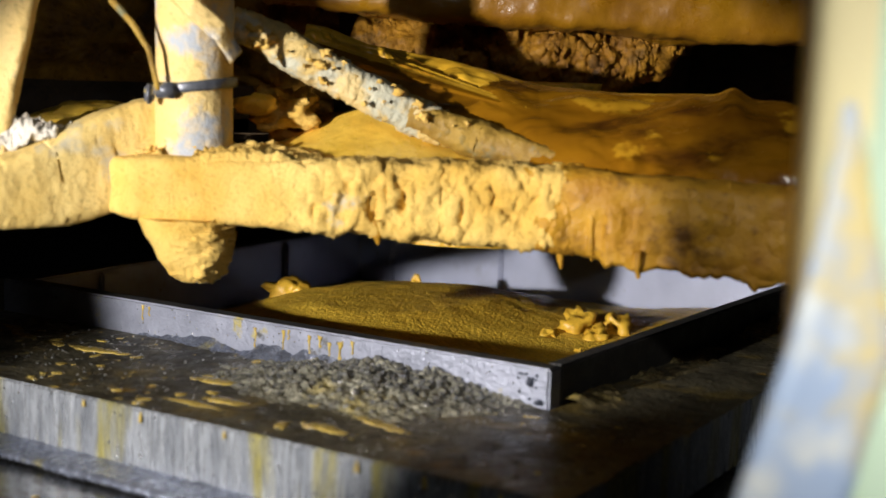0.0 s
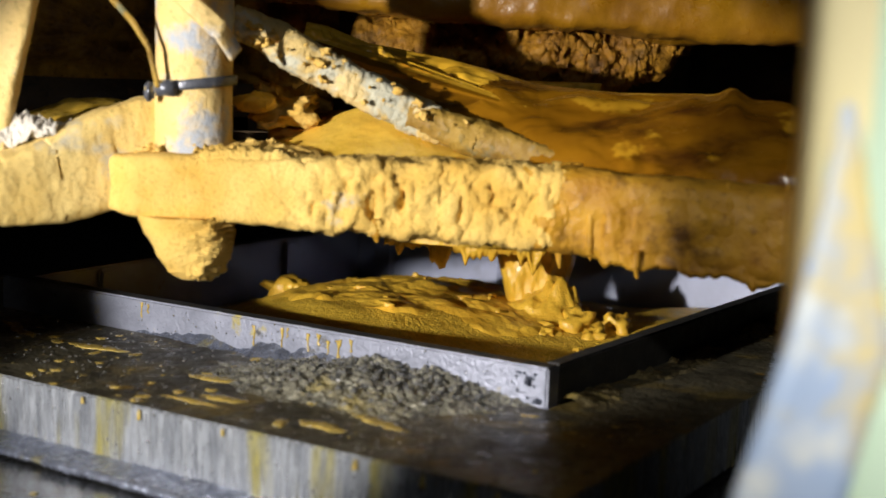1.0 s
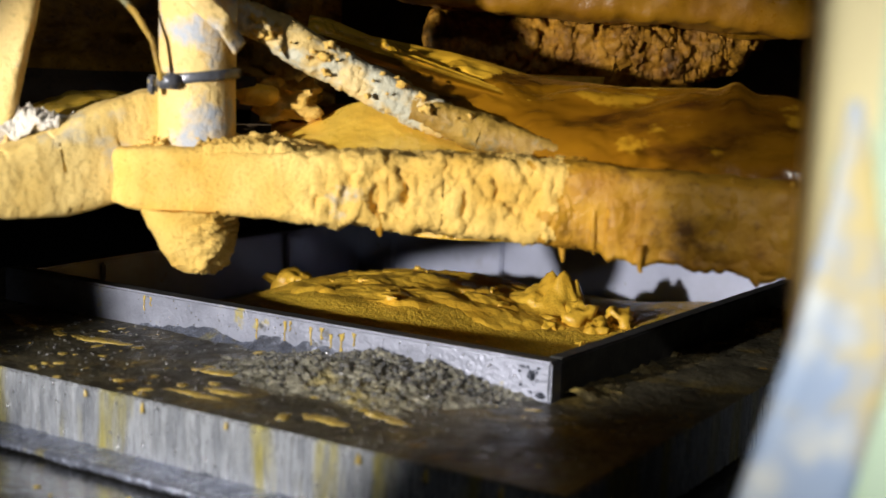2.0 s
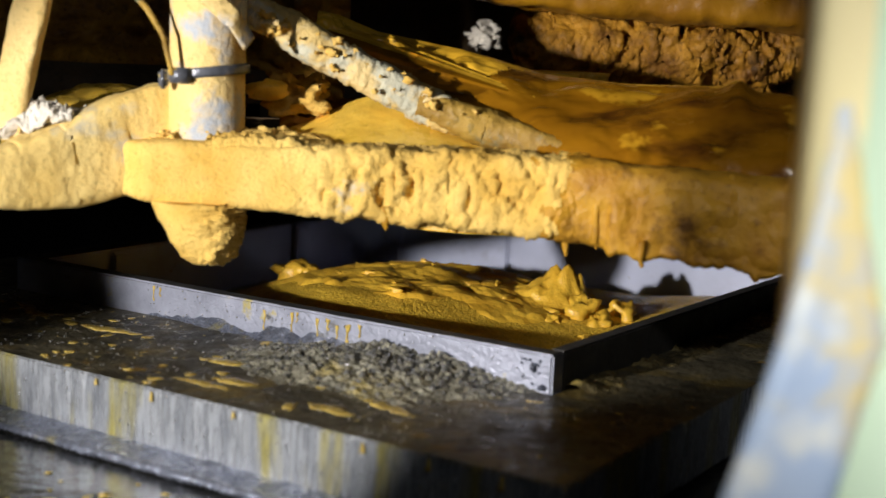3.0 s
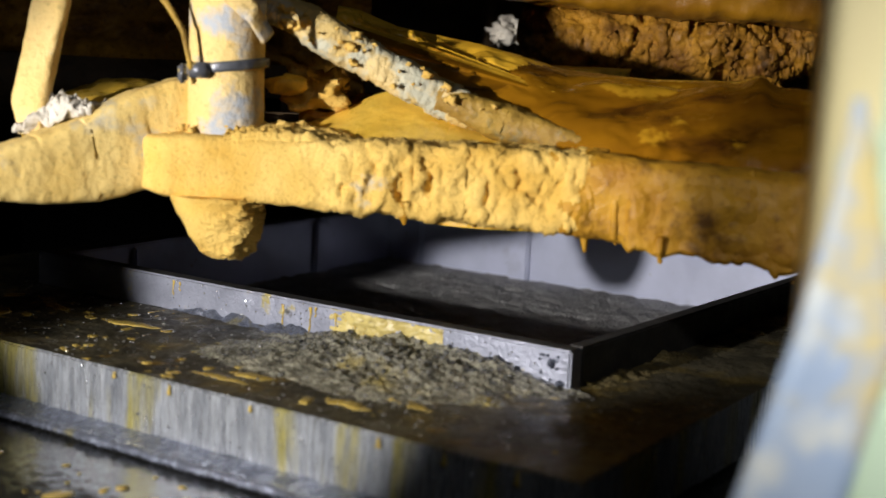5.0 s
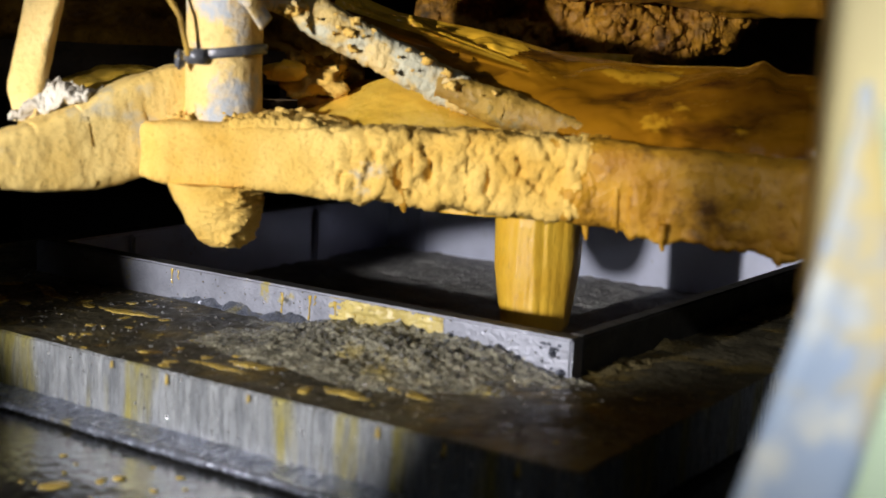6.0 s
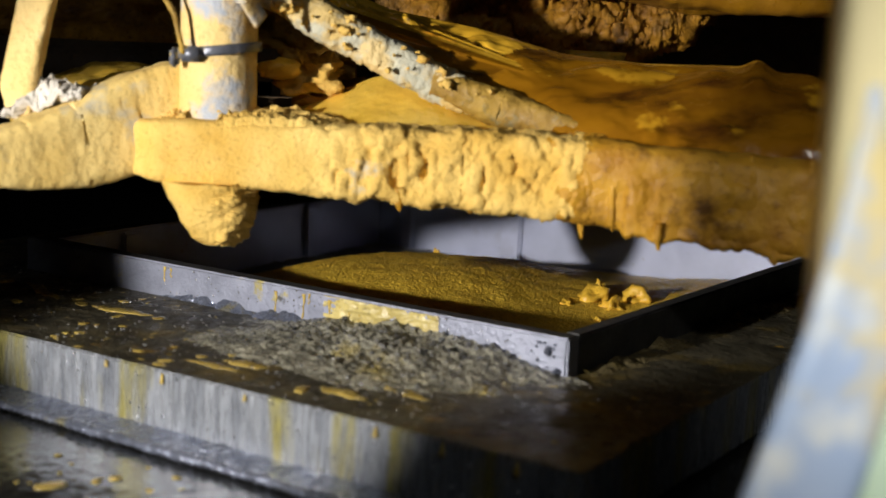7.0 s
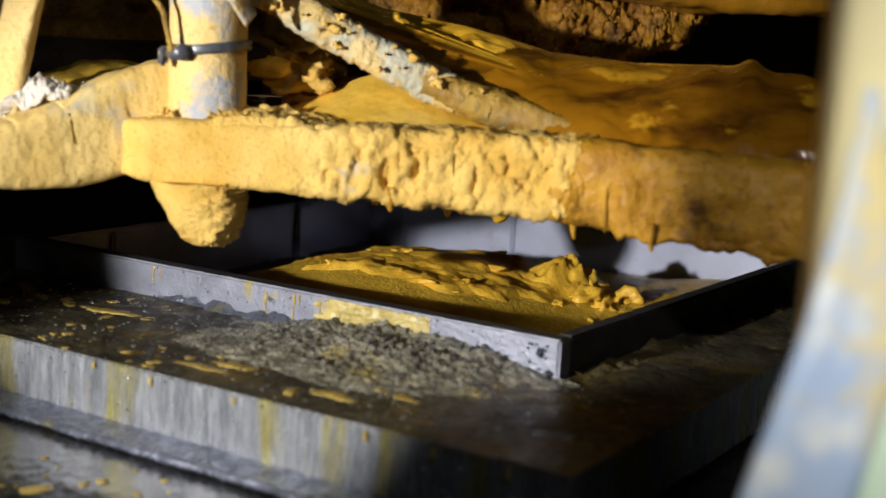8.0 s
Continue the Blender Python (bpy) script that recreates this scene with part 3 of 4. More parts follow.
def second_layer(seed, top, tall=0.034):
    """The folded heap left by the second pour."""
    ob = thing("slurry_heap", "folded lumpy heap of fresh ochre slurry", "slurry", "slurry in the moulds")

    def crown(s, t):
        u, v = 0.14 + 0.30 * s, 0.10 + 0.40 * t
        p = top(*inside(u, v))
        q = ((s - 0.5) / 0.42) ** 2 + ((t - 0.5) / 0.44) ** 2 + 0.35 * fuzz((s * 5, t * 5, seed), 1, 3)
        within = max(0.0, min(1.0, (1.0 - q) * 4))
        h = fuzz((u * 17, v * 11, seed + 2), 1, 4) * 5
        step = math.floor(h) + min(1, (h - math.floor(h)) * 4)
        k = 0.003 * within + 0.0013 * within * step + 0.0014 * within * fuzz((u * 60, v * 40, seed), 1, 4)
        peak = tall * math.exp(-(((u - 0.32) / 0.030) ** 2 + ((v - 0.170) / 0.03) ** 2) ** 1.3)
        peak *= 0.8 + 0.5 * fuzz((u * 60, v * 60, seed), 1, 3)
        return p + Vector((0, 0, k + peak - 0.004 * (1 - within))) + U * 0.006 * fuzz((u * 30, v * 30, 9), 1, 3)
    part("folds", sheet(crown, 150, 170, 0.008), POUR, ob)
    bm = bmesh.new()
    rnd = random.Random(seed)
    for i in range(26):
        s, t = rnd.uniform(0.05, 0.9), rnd.uniform(0.06, 0.94)
        if ((s - 0.5) / 0.42) ** 2 + ((t - 0.5) / 0.44) ** 2 < 1.1:
            blob(bm, crown(s, t), rnd.uniform(0.002, 0.006), 0.45, i, 2, 1.1, rnd.uniform(0, 3), 1.7)
    tagged(part("torn_crumble", bm, POUR, ob), kind="stuff")
    return ob


first, first_top = filling(1, 0.27, 0.332, 0.028, -0.017, "many")
rides(first, 0)
rides(second_layer(4, first_top), 0, ((0.0, -0.045), (0.4, -0.045), (0.5, -0.028), (0.6, -0.010), (0.7, -0.002), (0.8, 0.0), (8.0, 0.0)))
second, second_top = filling(6, 0.245, 0.325, 0.026, -0.021, "few")
rides(second, 1, ((0.0, -0.068), (5.9, -0.068), (6.0, -0.055), (6.1, -0.030), (6.2, -0.012), (6.4, 0.0), (8.0, 0.0)))
rides(second_layer(11, second_top, 0.028), 1, ((0.0, -0.115), (6.6, -0.115), (7.0, -0.045), (7.15, -0.012), (7.3, 0.0), (8.0, 0.0)))


# ---- filling head over the mould: a caked frame with slurry on its trays ----
Z = RIM
head = thing("filling_head", "steel filling head caked in dried and wet ochre slurry", "filling machine")

b = loft([(-0.260, 1.075, Z + .120), (-0.255, 1.072, Z + .1195), (-0.235, 1.066, Z + .119), (-0.12, 1.058, Z + .118), (0.0, 1.048, Z + .117), (0.10, 1.030, Z + .115)],
         [(.006, .016), (.018, .0225), (.029, .0252), (.028, .0265), (.026, .028), (.026, .030)], 330, 96, 7)
roughen(b, 0.0014, 26, 2, 5)
for q in b.verts:
    x = q.co.x
    k = max(0, min(1, (x + 0.16) / 0.06))
    n = fuzz((q.co.x * 46, q.co.y * 46, q.co.z * 30), 1, 4, 3)
    flake = 0.35 - abs(fuzz((q.co.x * 30, q.co.y * 30, q.co.z * 16), 1, 4, 8))
    q.co.y -= (0.0035 * max(-0.3, n) + 0.0045 * flake) * k * (1 if q.co.y < 1.05 else 0)
    q.co.z += 0.004 * k * n
for px, pz, rx, rz, deep in ((-0.055, .112, .005, .014, .008), (-0.032, .116, .004, .012, .008), (-0.046, .124, .003, .008, .005), (-0.100, .108, .004, .007, .005), (0.012, .110, .004, .012, .005), (-0.075, .128, .005, .006, .004), (0.036, .124, .005, .010, .004)):
    for q in b.verts:
        if q.co.y < 1.05:
            d = ((q.co.x - px - 0.002 * fuzz(q.co * 120, 1, 2)) / rx) ** 2 + ((q.co.z - Z - pz) / rz) ** 2
            if d < 1:
                q.co.y += deep * (1 - d) ** 0.6
dry = lambda c: max(0.12, min(1, (c.x + 0.15) / 0.05))
flakes(b, 0.0015, 62, 2.0, dry)
flakes(b, 0.0009, 150, 7.0, dry)
bar = part("front_bar", b, [DRY, RUN], head, "thick bar caked in crumbling dry ochre")
for f in bar.data.polygons:
    x, y, z = f.center
    if x + 0.045 * fuzz((x * 40, y * 40, z * 40), 1, 6, 4) - 0.2 * (z - Z - 0.115) > 0.078:
        f.material_index = 1

b = loft([(0.085, 1.033, Z + .114), (0.16, 1.016, Z + .111), (0.25, 0.992, Z + .106), (0.36, 0.965, Z + .100)],
         [(.027, .032), (.030, .034), (.032, .034), (.032, .034)], 150, 56, 5)
roughen(b, 0.004, 20, 7, 5)
part("wet_bar_end", b, RUN, head, "brown wet end of the bar with slurry runs")

b = loft([(-0.195, 1.105, Z + .148), (-0.2367, 1.090, Z + .144), (-0.266, 1.078, Z + .1377), (-0.3044, 1.055, Z + .1205), (-0.3394, 1.030, Z + .1127), (-0.373, 1.005, Z + .108), (-0.46, 0.96, Z + .105), (-0.56, 0.90, Z + .105)],
         [(.018, .044), (.019, .0426), (.020, .039), (.021, .034), (.020, .026), (.018, .0185), (.016, .017), (.016, .017)], 150, 64, 6)
roughen(b, 0.0007, 24, 5, 5)
flakes(b, 0.0006, 95, 3.0)
part("side_arm", b, ARM, head, "pale caked arm with a cracked coat")

b = loft([(-0.201, 1.078, Z + .125), (-0.201, 1.078, Z + .30), (-0.200, 1.078, Z + .55)], [(.0305, .0305)] * 3, 90, 56, side=(1, 0, 0))
roughen(b, 0.0009, 30, 4, 4)
part("pipe", b, PALE, head, "upright steel pipe with worn ochre coat")

b = bmesh.new()
rnd = random.Random(2)
for i in range(520):
    a, r = rnd.uniform(0, 6.28), abs(rnd.gauss(0.034, 0.016))
    x = -0.185 + math.cos(a) * r * 1.5
    y = 1.068 + math.sin(a) * r * 0.7
    if -0.245 < x < -0.10 and y > 1.045:
        blob(b, (x, y, Z + 0.1405 + max(0, 0.012 - abs(r - 0.03) * 0.5) * rnd.random()), rnd.choice((0.0008, 0.0012, 0.0016, 0.0022, 0.0034)), 0.8, i, 1, 1.0)
b2 = sheet(lambda s, t: Vector((-0.195 + 0.11 * s, 1.036 + 0.055 * t, Z + 0.141 + 0.013 * math.sin(math.pi * (0.2 + 0.8 * s)) * (0.7 + 0.3 * t) + 0.004 * fuzz((s * 9, t * 5, 1), 1, 6))), 110, 60, 0.02, b)
tagged(part("crumb_layer", b2, DRY, head, "loose dry crumble round the pipe foot"), kind="stuff")

b = loft([(-0.203, 1.055, Z + .097), (-0.201, 1.055, Z + .083), (-0.196, 1.055, Z + .065), (-0.193, 1.055, Z + .053), (-0.194, 1.055, Z + .047)], [(.037, .032), (.034, .031), (.0285, .026), (.0215, .020), (.011, .011)], 90, 72, side=(1, 0, 0))
roughen(b, 0.0020, 30, 8, 5)
flakes(b, 0.0022, 90, 5.0, lambda c: max(0.15, min(1, (c.x + 0.205) / 0.02)))
part("cone_foot", b, DRY, head, "lumpy cone under the arm")

b = loft([(-0.201 + 0.0325 * math.cos(a), 1.078 + 0.0325 * math.sin(a), Z + .198 + 0.004 * math.cos(a)) for a in [2 * math.pi * i / 40 for i in range(41)]], [(.0014, .0042)] * 41, 80, 8, 6)
strap = part("strap", b, TIE, head, "dark metal strap round the pipe")
part("strap_lock", plain_box(-0.226, -0.208, 1.040, 1.052, Z + 0.189, Z + 0.201, 0.002), TIE, strap)
part("strap_lock", plain_box(-0.2335, -0.227, 1.043, 1.054, Z + 0.184, Z + 0.199, 0.002), TIE, strap)

b = loft([(-0.262, 1.06, Z + .262), (-0.243, 1.045, Z + .245), (-0.229, 1.040, Z + .225), (-0.222, 1.041, Z + .195)], [(.0030, .0030), (.0026, .0026), (.0022, .0022), (.0020, .0020)], 40, 12)
part("cable", b, DULL, head, "thin crusted cable tied to the pipe")
b = loft([(-0.215, 1.040, Z + .275), (-0.195, 1.036, Z + .258), (-0.175, 1.042, Z + .240), (-0.165, 1.055, Z + .222)], [(.0022, .008)] * 4, 40, 14, 4)
part("strap_band", b, PALE, head, "slack ochre band slung over the pipe")

b = loft([(-0.177, 1.110, Z + 0.250), (-0.158, 1.110, Z + 0.242), (-0.108, 1.110, Z + 0.217), (-0.070, 1.110, Z + 0.199), (-0.025, 1.106, Z + 0.178), (0.005, 1.101, Z + 0.168)],
         [(.012, .013), (.013, .0135), (.013, .014), (.014, .014), (.014, .0145), (.012, .012)], 160, 40, 3)
roughen(b, 0.0022, 30, 3, 5)
flakes(b, 0.0013, 85, 4.0)
c = loft([(-0.030, 1.104, Z + 0.180), (0.027, 1.094, Z + 0.161), (0.065, 1.078, Z + 0.152), (0.128, 1.046, Z + 0.139)], [(.012, .012), (.0145, .0145), (.013, .012), (.006, .004)], 130, 48, 3)
roughen(c, 0.0030, 44, 9, 5)
strut = part("strut", b, BLUE, head, "diagonal worn blue strut crusted with ochre")
part("strut_end", c, DULL, strut, "wet brown lower end of the strut")
b = bmesh.new()
for i in range(40):
    k = abs(rnd.gauss(0, 0.4))
    if k > 1:
        continue
    blob(b, (-0.160 + 0.20 * k + rnd.gauss(0, .006), 1.098 - 0.02 * k + rnd.gauss(0, .005), Z + 0.246 - 0.093 * k + rnd.gauss(0, .006)), rnd.choice((0.001, 0.0016, 0.0025, 0.0045)), 0.8, i, 2, 1.1)
tagged(part("strut_crust", b, DRY, strut), kind="stuff")


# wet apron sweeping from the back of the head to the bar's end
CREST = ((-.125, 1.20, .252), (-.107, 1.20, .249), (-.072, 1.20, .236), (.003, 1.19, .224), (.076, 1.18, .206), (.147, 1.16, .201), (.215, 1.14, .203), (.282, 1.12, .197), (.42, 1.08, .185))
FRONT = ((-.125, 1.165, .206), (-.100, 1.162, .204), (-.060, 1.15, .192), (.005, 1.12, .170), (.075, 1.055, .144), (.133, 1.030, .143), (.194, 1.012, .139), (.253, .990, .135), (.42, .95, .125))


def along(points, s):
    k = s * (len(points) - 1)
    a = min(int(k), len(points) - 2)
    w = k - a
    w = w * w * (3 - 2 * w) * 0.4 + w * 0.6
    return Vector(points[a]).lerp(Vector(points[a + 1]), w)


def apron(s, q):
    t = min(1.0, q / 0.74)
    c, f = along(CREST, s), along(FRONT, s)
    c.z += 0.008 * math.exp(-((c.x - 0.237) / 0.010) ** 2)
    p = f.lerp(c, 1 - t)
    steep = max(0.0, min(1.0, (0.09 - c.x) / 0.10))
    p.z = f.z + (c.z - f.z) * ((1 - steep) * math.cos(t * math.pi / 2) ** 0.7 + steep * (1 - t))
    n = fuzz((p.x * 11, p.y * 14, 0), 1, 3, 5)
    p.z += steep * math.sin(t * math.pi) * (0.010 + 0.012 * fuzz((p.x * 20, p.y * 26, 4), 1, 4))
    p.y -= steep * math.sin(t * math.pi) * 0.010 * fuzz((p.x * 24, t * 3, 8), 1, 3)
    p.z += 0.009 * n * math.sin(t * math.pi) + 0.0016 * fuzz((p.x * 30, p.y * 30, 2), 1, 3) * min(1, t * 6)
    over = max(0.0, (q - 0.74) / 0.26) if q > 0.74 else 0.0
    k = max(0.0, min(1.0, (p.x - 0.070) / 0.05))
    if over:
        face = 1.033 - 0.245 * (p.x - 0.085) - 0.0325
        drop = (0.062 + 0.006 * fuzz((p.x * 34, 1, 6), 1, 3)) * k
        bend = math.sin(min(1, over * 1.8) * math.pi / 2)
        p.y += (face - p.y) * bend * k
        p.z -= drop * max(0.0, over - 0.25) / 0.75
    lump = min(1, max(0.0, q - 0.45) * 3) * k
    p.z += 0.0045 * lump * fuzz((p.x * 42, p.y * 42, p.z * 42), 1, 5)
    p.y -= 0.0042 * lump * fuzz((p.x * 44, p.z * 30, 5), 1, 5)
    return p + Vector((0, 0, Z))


wet_skin = part("apron", sheet(apron, 240, 120, 0.004), [WET, RUN, LIT_WET], head, "smooth wet ochre apron shining in the light")
# Slot 2, a brighter wet ochre, paints the lit look of lobe and crest.
for f in wet_skin.data.polygons:
    x, y, z = f.center
    edge = 0.030 + 0.012 * fuzz((x * 40, y * 40, z * 40), 1, 4)
    if x > 0.02 and y < 1.033 - 0.245 * (x - 0.085) - 0.0325 + edge:
        f.material_index = 1
    elif x < 0.045 + 0.05 * fuzz((x * 12, y * 25, 3), 1, 4) and y > 1.150 - 0.02 * x + 0.016 * fuzz((x * 16, y * 30, 7), 1, 4):
        f.material_index = 2
    elif 0.13 < x + 0.03 * fuzz((x * 30, y * 30, 3), 1, 3) < 0.27 and y > 1.128 - 0.25 * (x - 0.2) + 0.012 * fuzz((x * 18, y * 40, 9), 1, 4):
        f.material_index = 2


def tray(s, t):
    x = -0.150 + 0.24 * s
    y = 1.062 + 0.085 * t
    mound = math.exp(-((x + 0.050) / 0.085) ** 2)
    return Vector((x, y, Z + 0.138 + 0.047 * t * mound + 0.0015 * fuzz((x * 30, y * 30, 3), 1, 4)))


part("tray_slurry", sheet(tray, 100, 60, 0.012), SKIN, head, "flat pool of ochre slurry behind the bar")


def ledge(s, t):
    x, y = -0.15 + 0.10 * s, 1.14 + 0.05 * t
    return Vector((x, y, Z + 0.162 + 0.014 * t + 0.006 * fuzz((x * 30, y * 30, 7), 1, 4)))


part("back_ledge", sheet(ledge, 40, 20, 0.012), CRUST, head, "dark crusted ledge")


b = bmesh.new()
blob(b, (-0.135, 1.150, Z + 0.178), 0.020, 0.9, 4, 4, 0.9, 0.3, 1.5)
flakes(b, 0.004, 90, 1.0)
part("clod_bank", b, DRY, head, "pale lumpy clod behind the pipe")
b = bmesh.new()
blob(b, (-0.156, 1.122, Z + 0.184), 0.012, 0.7, 2, 3, 0.4, 0.2, 1.4)
part("slurry_lobe", b, POUR, head, "smooth wet lobe of slurry")


def side_pool(s, t):
    x, y = -0.375 + 0.13 * s, 1.10 + 0.14 * t
    return Vector((x, y, Z + 0.148 + 0.030 * math.sin(t * 1.9) * math.sin(math.pi * (0.15 + 0.7 * s)) + 0.003 * fuzz((x * 40, y * 40, 3), 1, 3)))


part("side_pool", sheet(side_pool, 50, 40, 0.02), SKIN, head, "smooth mound of wet slurry beside the arm")

b = loft([(-0.352, 1.055, Z + .138), (-0.353, 1.057, Z + .16), (-0.345, 1.059, Z + .205), (-0.331, 1.062, Z + .27), (-0.294, 1.07, Z + .42)], [(.010, .008), (.0135, .010), (.0145, .010), (.0140, .010), (.0135, .010)], 90, 28, 5, side=(1, 0, 0))
roughen(b, 0.0018, 30, 6, 4)
part("side_brace", b, PALE, head, "narrow leaning brace with pale coat")

for x, y, r in ((0.108, 0.998, .0030), (0.142, 0.990, .0038), (0.171, 0.983, .0026), (0.206, 0.975, .0034), (0.247, 0.963, .0030)):
    b = loft([(x, y + 0.010, Z + .142), (x + .001, y + .001, Z + .128), (x, y - .001, Z + .105), (x + .001, y + .002, Z + .084)], [(r * .7, r * .6), (r, r * .7), (r * .8, r * .7), (r * 1.1, r)], 30, 12, side=(1, 0, 0))
    roughen(b, 0.0012, 70, x * 7)
    part("run", b, RUN, head, "run of slurry down the bar")

# hanging drips under the bar
for x, y, top, ln, r in ((0.142, 0.985, .080, .010, .0030), (-0.052, 1.030, .092, .009, .004), (0.092, 1.06, .088, .024, .0045), (0.116, 1.06, .086, .016, .004), (0.115, 1.20, .064, .010, .003),
                         (0.003, 1.03, .090, .006, .004), (0.035, 1.03, .090, .005, .005), (0.225, 0.97, .073, .008, .004), (-0.13, 1.12, .09, .008, .002)):
    b = loft([(x, y, Z + top + 0.01), (x, y, Z + top - ln * 0.4), (x + .001, y, Z + top - ln)], [(r * 1.3, r * 1.2), (r, r), (r * .3, r * .3)], 10, 10, side=(1, 0, 0))
    roughen(b, 0.001, 120, x * 9)
    part("drip", b, RUN, head, "hanging brown drip")

# dark underside and back of the head, with the gate from which slurry drops
part("gate_plate", plain_box(-0.30, 0.45, 1.26, 1.30, Z + 0.085, Z + 0.15, 0.004), SOOT, head, "dark caked gate plate")
part("gate_plate", plain_box(-0.30, 0.45, 1.42, 1.46, Z + 0.085, Z + 0.16, 0.004), SOOT, head, "dark caked gate plate")

def crumple(s, t):
    x, y = -0.362 + 0.062 * s, 1.040 + 0.04 * t
    d = Vector([fuzz((s * 5, t * 5, k * 7), 1, 4, k) for k in (1, 2, 3)])
    fold = abs(fuzz((s * 6, t * 3, 4), 1, 3, 9))
    return Vector((x, y, Z + 0.142 + 0.016 * math.sin(math.pi * s) * math.sin(math.pi * min(1, t * 1.1)) + 0.010 * fold + 0.018 * s)) + d * 0.0035


rag = sheet(crumple, 60, 50, 0.004)
tagged(part("rag", rag, CLOTH), "crumpled dirty white rag wedged on the arm", "rag")


# ---- dosing box that slides along behind the apron ----
dosing = thing("dosing_box", "sliding dosing box with thick brown crusted belly", "dosing box")
b = loft([(-0.098, 1.44, Z + .236), (-0.092, 1.44, Z + .236), (-0.06, 1.44, Z + .234), (0.02, 1.44, Z + .236), (0.10, 1.44, Z + .230), (0.16, 1.44, Z + .230), (0.215, 1.44, Z + .240), (0.245, 1.45, Z + .256)],
         [(.008, .014), (.024, .028), (.036, .036), (.044, .037), (.048, .038), (.045, .034), (.036, .026), (.012, .012)], 300, 100)
roughen(b, 0.007, 16, 3, 5)
flakes(b, 0.0045, 34, 6.0, lambda c: max(0.15, min(1, (c.x + 0.09) / 0.06)))
roughen(b, 0.0060, 34, 8, 6)
flakes(b, 0.0016, 120, 3.0, lambda c: max(0.1, min(1, (c.x + 0.07) / 0.06)))
part("crusted_belly", b, CRUST, dosing, "thick cracked brown crust")
b = loft([(-0.19, 1.40, Z + .300), (-0.05, 1.39, Z + .286), (0.10, 1.385, Z + .283), (0.25, 1.385, Z + .278), (0.60, 1.39, Z + .280)], [(.03, .022), (.045, .024), (.045, .022), (.045, .03), (.045, .03)], 140, 40, 5)
roughen(b, 0.006, 17, 4, 5)
roughen(b, 0.0016, 70, 6, 4)
part("wet_lip", b, LIP, dosing, "shining wet ochre lip")
part("box_wall", plain_box(-0.18, 0.60, 1.36, 1.55, Z + 0.315, Z + 0.60, 0.01), CRUST, dosing)

# ---- dark machine body behind ----
body = thing("press_machine", "dark caked steel machine body behind the table", "machine")
for x0, x1 in ((-0.95, 0.022), (0.16, 0.95)):
    b = sheet(lambda s, t: Vector((x0 + (x1 - x0) * s, 1.80 + 0.02 * fuzz((x0 * 3 + s * 5, t * 5, 1), 1, 5), Z + 0.12 + 0.75 * t)), 60, 40)
    part("back_panel", b, SOOT, body, "dark back panel splashed brown")
part("cross_beam", plain_box(-0.70, -0.20, 1.42, 1.52, Z + 0.13, Z + 0.19, 0.006), SOOT, body)
part("upright", plain_box(0.002, 0.019, 1.62, 1.68, Z + 0.13, Z + 0.80, 0.003), SOOT, body)
part("top_plate", plain_box(-1.0, 1.0, 0.95, 1.95, Z + 0.72, Z + 0.76), SOOT, body)
shutter = thing("sliding_shutter", "dark caked steel shutter with a grey knotted cloth", "shutter")
b = sheet(lambda s, t: Vector((0.008 + 0.150 * s, 1.74 + 0.006 * fuzz((s * 4, t * 6, 3), 1, 4), Z + 0.13 + 0.60 * t)), 30, 60, 0.0)
c = part("shutter_plate", b, SOOT, shutter)
c.modifiers.new("thickness", "SOLIDIFY").thickness = 0.012
b = bmesh.new()
for i, (x, z, r) in enumerate(((0.036, 0.237, 0.013), (0.048, 0.231, 0.011), (0.042, 0.246, 0.010), (0.030, 0.229, 0.008), (0.052, 0.241, 0.008))):
    blob(b, (x - 0.009, 1.600, Z + z), r, 0.9, i + 7, 3, 0.8, 0.4 * i, 1.2)
flakes(b, 0.003, 90, 2.0)
part("bracket", plain_box(0.021, 0.036, 1.605, 1.742, Z + 0.226, Z + 0.238, 0.002), SOOT, shutter)
part("knot", b, CLOTH, shutter, "grey knotted cloth")


def caked(s, t):
    x, z = -0.60 + 0.48 * s, 0.15 + 0.22 * t
    return Vector((x, 1.46 + 0.05 * t + 0.05 * fuzz((x * 9, z * 14, 2), 1, 5), Z + z))


part("caked_crust", sheet(caked, 70, 40, 0.02), CRUST, body, "brown crust caked inside the machine")

# ---- machine post beside the camera ----
post = thing("machine_post", "splashed machine post with yellow, blue and green worn paint", "post")
b = plain_box(0.1385, 0.235, 0.50, 0.56, 0.0, RIM + 0.75, 0.006)
part("upright", b, POST, post)
part("green_flange", plain_box(0.1515, 0.236, 0.4945, 0.4992, 0.0, RIM + 0.75, 0.0015), GREEN, post, "pale green painted flange")
b = loft([(0.1430, 0.4990, RIM + .215), (0.1450, 0.4985, RIM + .170), (0.1465, 0.4980, RIM + .125), (0.131, 0.497, RIM + .064), (0.030, 0.49, RIM - 0.27), (-0.05, 0.48, 0.0)], [(.002, .002), (.011, .005), (.0205, .006), (.0215, .006), (.0215, .006), (.0215, .006)], 90, 24, 4, side=(1, 0, 0))
part("brace", b, BRACE, post, "blue painted brace splashed with ochre")


# ---- falling slurry ----
falling = []


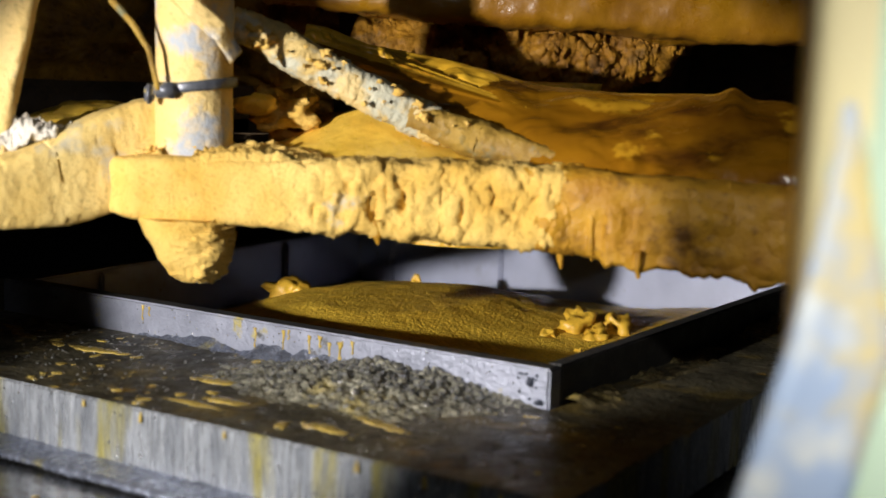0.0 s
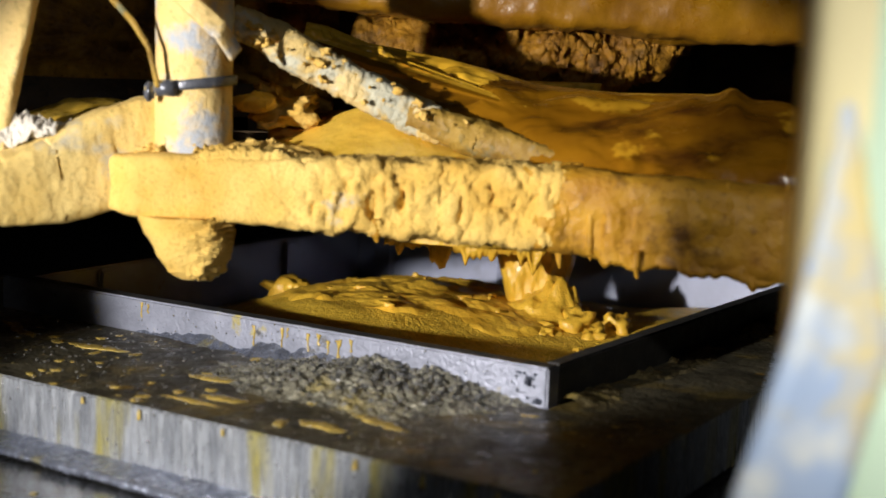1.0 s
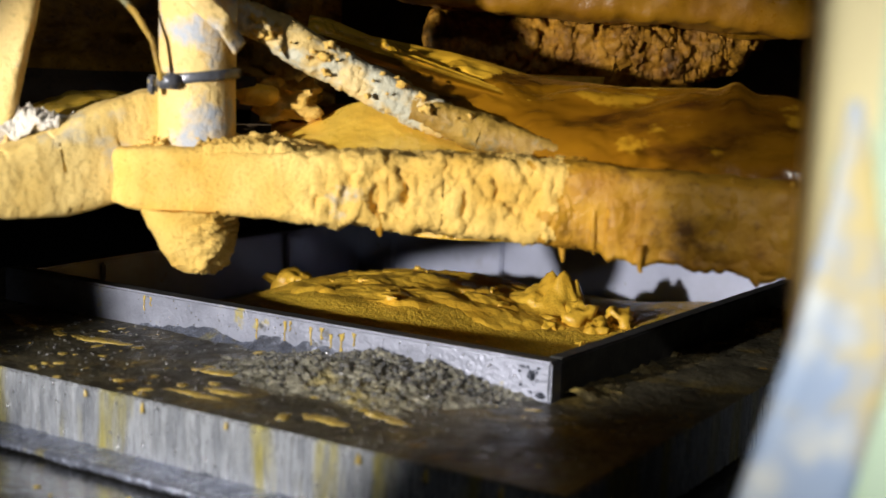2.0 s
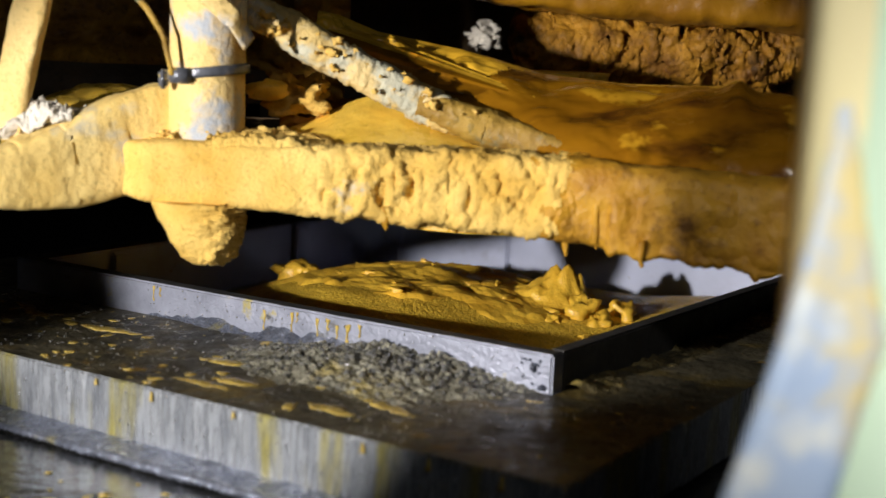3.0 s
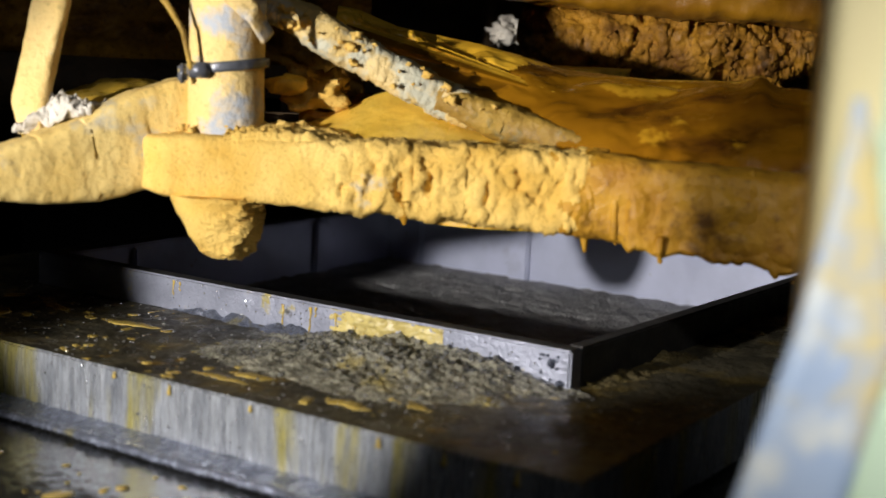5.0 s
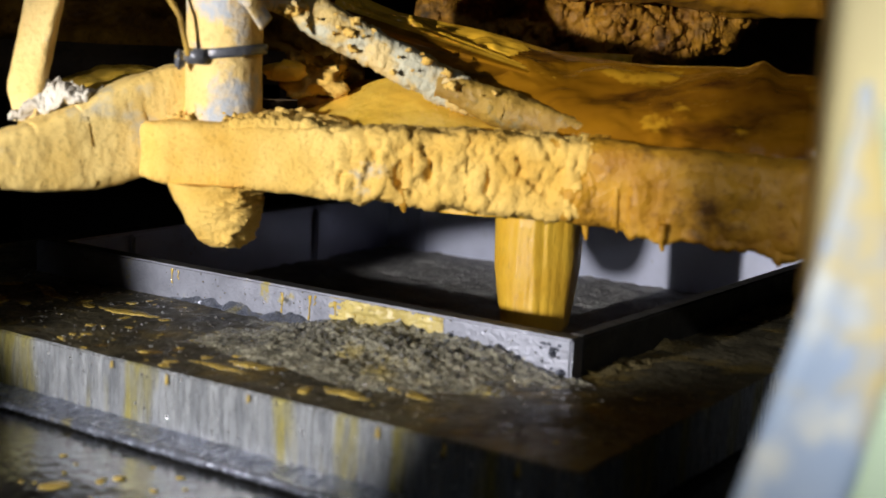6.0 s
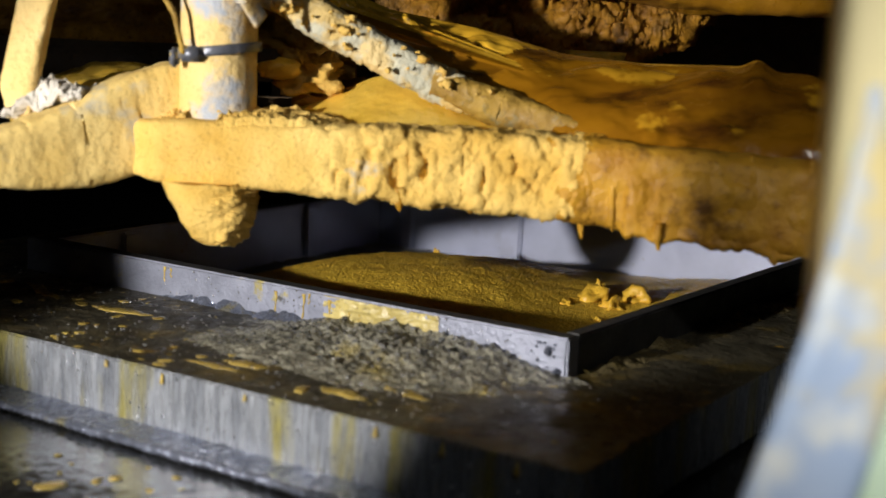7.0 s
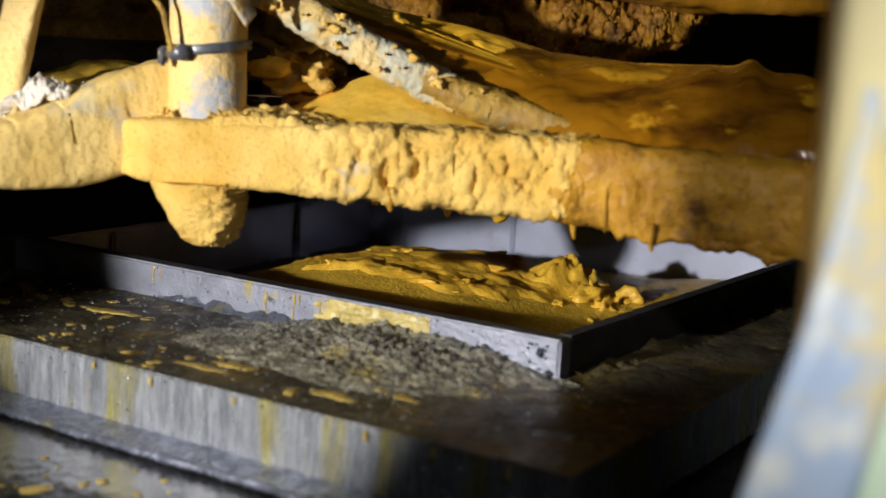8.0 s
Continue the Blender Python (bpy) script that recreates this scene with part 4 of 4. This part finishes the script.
def curtain(width, depth, length, x, y, seed, strands=False, tip=False):
    """A piece of the falling stream, ribbed along its fall; its middle rests inside the filling head."""
    ob = thing("falling_slurry", "thick ochre slurry falling into the mould", "slurry", "falling slurry")
    low = 0.16 if tip else 0.46
    b = loft([(0, 0, -length / 2), (0, 0, -length * 0.36), (0, 0, 0), (0, 0, length / 2)], [(width * low, depth * (0.5 if tip else 1)), (width * (0.38 if tip else 0.46), depth), (width * 0.47, depth), (width * 0.5, depth)], 60, 110, 3, side=(1, 0, 0))
    for q in b.verts:
        r = fuzz((q.co.x * 80, q.co.y * 80, q.co.z * (4 if not strands else 16)), 1, 4, seed)
        q.co.x *= 1 + 0.06 * r
        q.co.y += 0.0028 * r - (0.0 if strands else 0.02 * math.cos(q.co.x / width * 2.6))
        if strands:
            q.co.x *= 0.75 + 0.45 * abs(q.co.z / length * 2)
            q.co.y += 0.006 * fuzz(q.co * 40, 1, 3, seed)
    part("stream", b, POUR, ob)
    return ob, x, y


def fall(piece, leave, speed, length):
    """It waits in the head, drops through the gap and sinks into the filling."""
    ob, x, y = piece
    rows = [(0.0, 0.13)] if leave > 0.05 else []
    if leave > 0.05:
        rows.append((round(leave, 2), 0.13))
    n = 4
    for i in range(n + 1):
        d = 0.37 * i / n
        t = leave + d / speed
        if t > 0.01 and t < 7.95 and t > rows[-1][0] + 0.02:
            rows.append((round(t, 2), 0.13 - d))
    rows.append((8.0, rows[-1][1]))
    falling.append((ob, x, y, rows))


L_ = 0.15
for k in range(2):
    fall(curtain(0.192, 0.030, L_, 0.006, 1.345, k, False, k == 0), 0.37 + 0.08 * k, 1.2, L_)
for k in range(3):
    fall(curtain(0.075, 0.022, L_, 0.085 + 0.006 * k, 1.36, 5 + k, True), 0.50 + 0.16 * k, 0.75, L_)
fall(curtain(0.085, 0.022, L_, 0.066, 1.27, 9, False, True), 5.88, 1.1, L_)
for k in range(3):
    fall(curtain(0.155, 0.022, L_, 0.024 + 0.006 * k, 1.265, 10 + k, False, k == 0), 5.99 + 0.08 * k, 1.1, L_)
fall(curtain(0.11, 0.024, L_, 0.08, 1.36, 13, True), 6.25, 1.05, L_)
for k in range(2):
    fall(curtain(0.03, 0.012, L_, 0.075 + 0.05 * k, 1.36, 14 + k, True), 6.22, 0.9, L_)
for k in range(3):
    fall(curtain(0.050, 0.018, L_, 0.124, 1.36, 20 + k, True), 7.00 + 0.20 * k, 0.75, L_)
for k in range(2):
    fall(curtain(0.020, 0.010, L_, 0.053, 1.36, 30 + k, True), 7.08 + 0.22 * k, 0.70, L_)


def single_drop(x, y, seed):
    ob = thing("slurry_drop", "long drop of ochre slurry falling beside the cone", "slurry", "falling slurry")
    b = loft([(0, 0, 0.026), (0.001, 0, 0.008), (0, 0, -0.012), (-0.001, 0, -0.024)], [(.0015, .0015), (.0028, .0028), (.0040, .0036), (.0018, .0018)], 30, 14, side=(1, 0, 0))
    roughen(b, 0.0012, 90, seed, 3)
    part("drop", b, POUR, ob)
    return ob, x, y


falling.append((*single_drop(-0.165, 1.09, 3), [(0.0, 0.12), (2.74, 0.12), (2.80, 0.055), (2.86, -0.02), (2.92, -0.11), (8.0, -0.11)]))


def clump(width, seed):
    ob = thing("hanging_slurry", "ragged ochre slurry hanging under the filling head", "slurry", "falling slurry")
    b = loft([(-width / 2, 0, 0), (0, 0, 0), (width / 2, 0, 0)], [(.010, .012), (.016, .020), (.010, .012)], 120, 40, 3)
    for q in b.verts:
        if q.co.z < 0.004:
            k = max(0, fuzz((q.co.x * 38, seed, 0), 1, 3)) + 0.3 * max(0, fuzz((q.co.x * 120, seed, 3), 1, 2))
            q.co.z -= 0.045 * k * min(1, (0.004 - q.co.z) / 0.012)
            q.co.y += 0.01 * k
    roughen(b, 0.003, 60, seed, 4)
    part("ragged_edge", b, POUR, ob)
    return ob


sagging = [(clump(0.20, 2.0), 0.045, 1.30, ((0.0, 0.150), (0.45, 0.150), (0.62, 0.062), (1.05, 0.056), (1.25, -0.14), (8.0, -0.14))),
           (clump(0.22, 5.0), 0.030, 1.30, ((0.0, 0.150), (6.25, 0.150), (6.45, 0.092), (7.1, 0.090), (7.2, 0.054), (7.6, 0.054), (7.8, 0.074), (8.0, 0.076)))]


# ---- what moves ----
STEP = ((0.0, 0.0), (3.0, 0.0), (3.1, -1.3), (3.2, -4.05), (3.3, -7.8), (3.4, -12.9), (3.5, -18.7), (3.6, -24.1), (3.7, -29.2), (3.8, -34.2),
        (3.9, -39.3), (4.0, -44.8), (4.1, -51.6), (4.2, -58.4), (4.3, -63.6), (4.4, -67.0), (4.5, -69.4), (4.6, -71.0), (4.7, -71.8), (4.8, -72.0), (8.0, -72.0))


def at_time(rows, t):
    for (a, p), (b, q) in zip(rows, rows[1:]):
        if a <= t <= b:
            return p + (q - p) * (t - a) / (b - a)
    return rows[-1][1]


def motions():
    for ob, k, lift in turning:
        times = sorted({t for t, _ in STEP} | {t for t, _ in lift})
        walk(ob, [(t, pose(CENTRE.x, CENTRE.y, at_time(lift, t) if lift else 0.0, 0, 0, at_time(STEP, t) + 72 * k)) for t in times])
    walk(shutter, [(t, pose(x, 0, 0)) for t, x in ((0.0, 0.15), (2.9, 0.15), (2.97, 0.02), (3.0, 0.0), (8.0, 0.0))])
    walk(dosing, [(t, pose(x, 0, z)) for t, x, z in ((0.0, 0, 0), (1.3, 0, 0), (1.5, 0.012, 0), (1.7, 0.03, 0), (2.3, 0.12, 0.004), (2.8, 0.155, 0), (4.6, 0.155, 0), (5.2, 0.13, 0), (5.8, 0.07, 0), (6.0, 0.035, 0), (6.2, 0.006, 0), (6.35, 0, 0), (8.0, 0, 0))])
    for ob, x, y, rows in falling:
        walk(ob, [(t, pose(x, y, RIM + z)) for t, z in rows])
    for ob, x, y, rows in sagging:
        walk(ob, [(t, pose(x, y, RIM + z)) for t, z in rows])


motions()
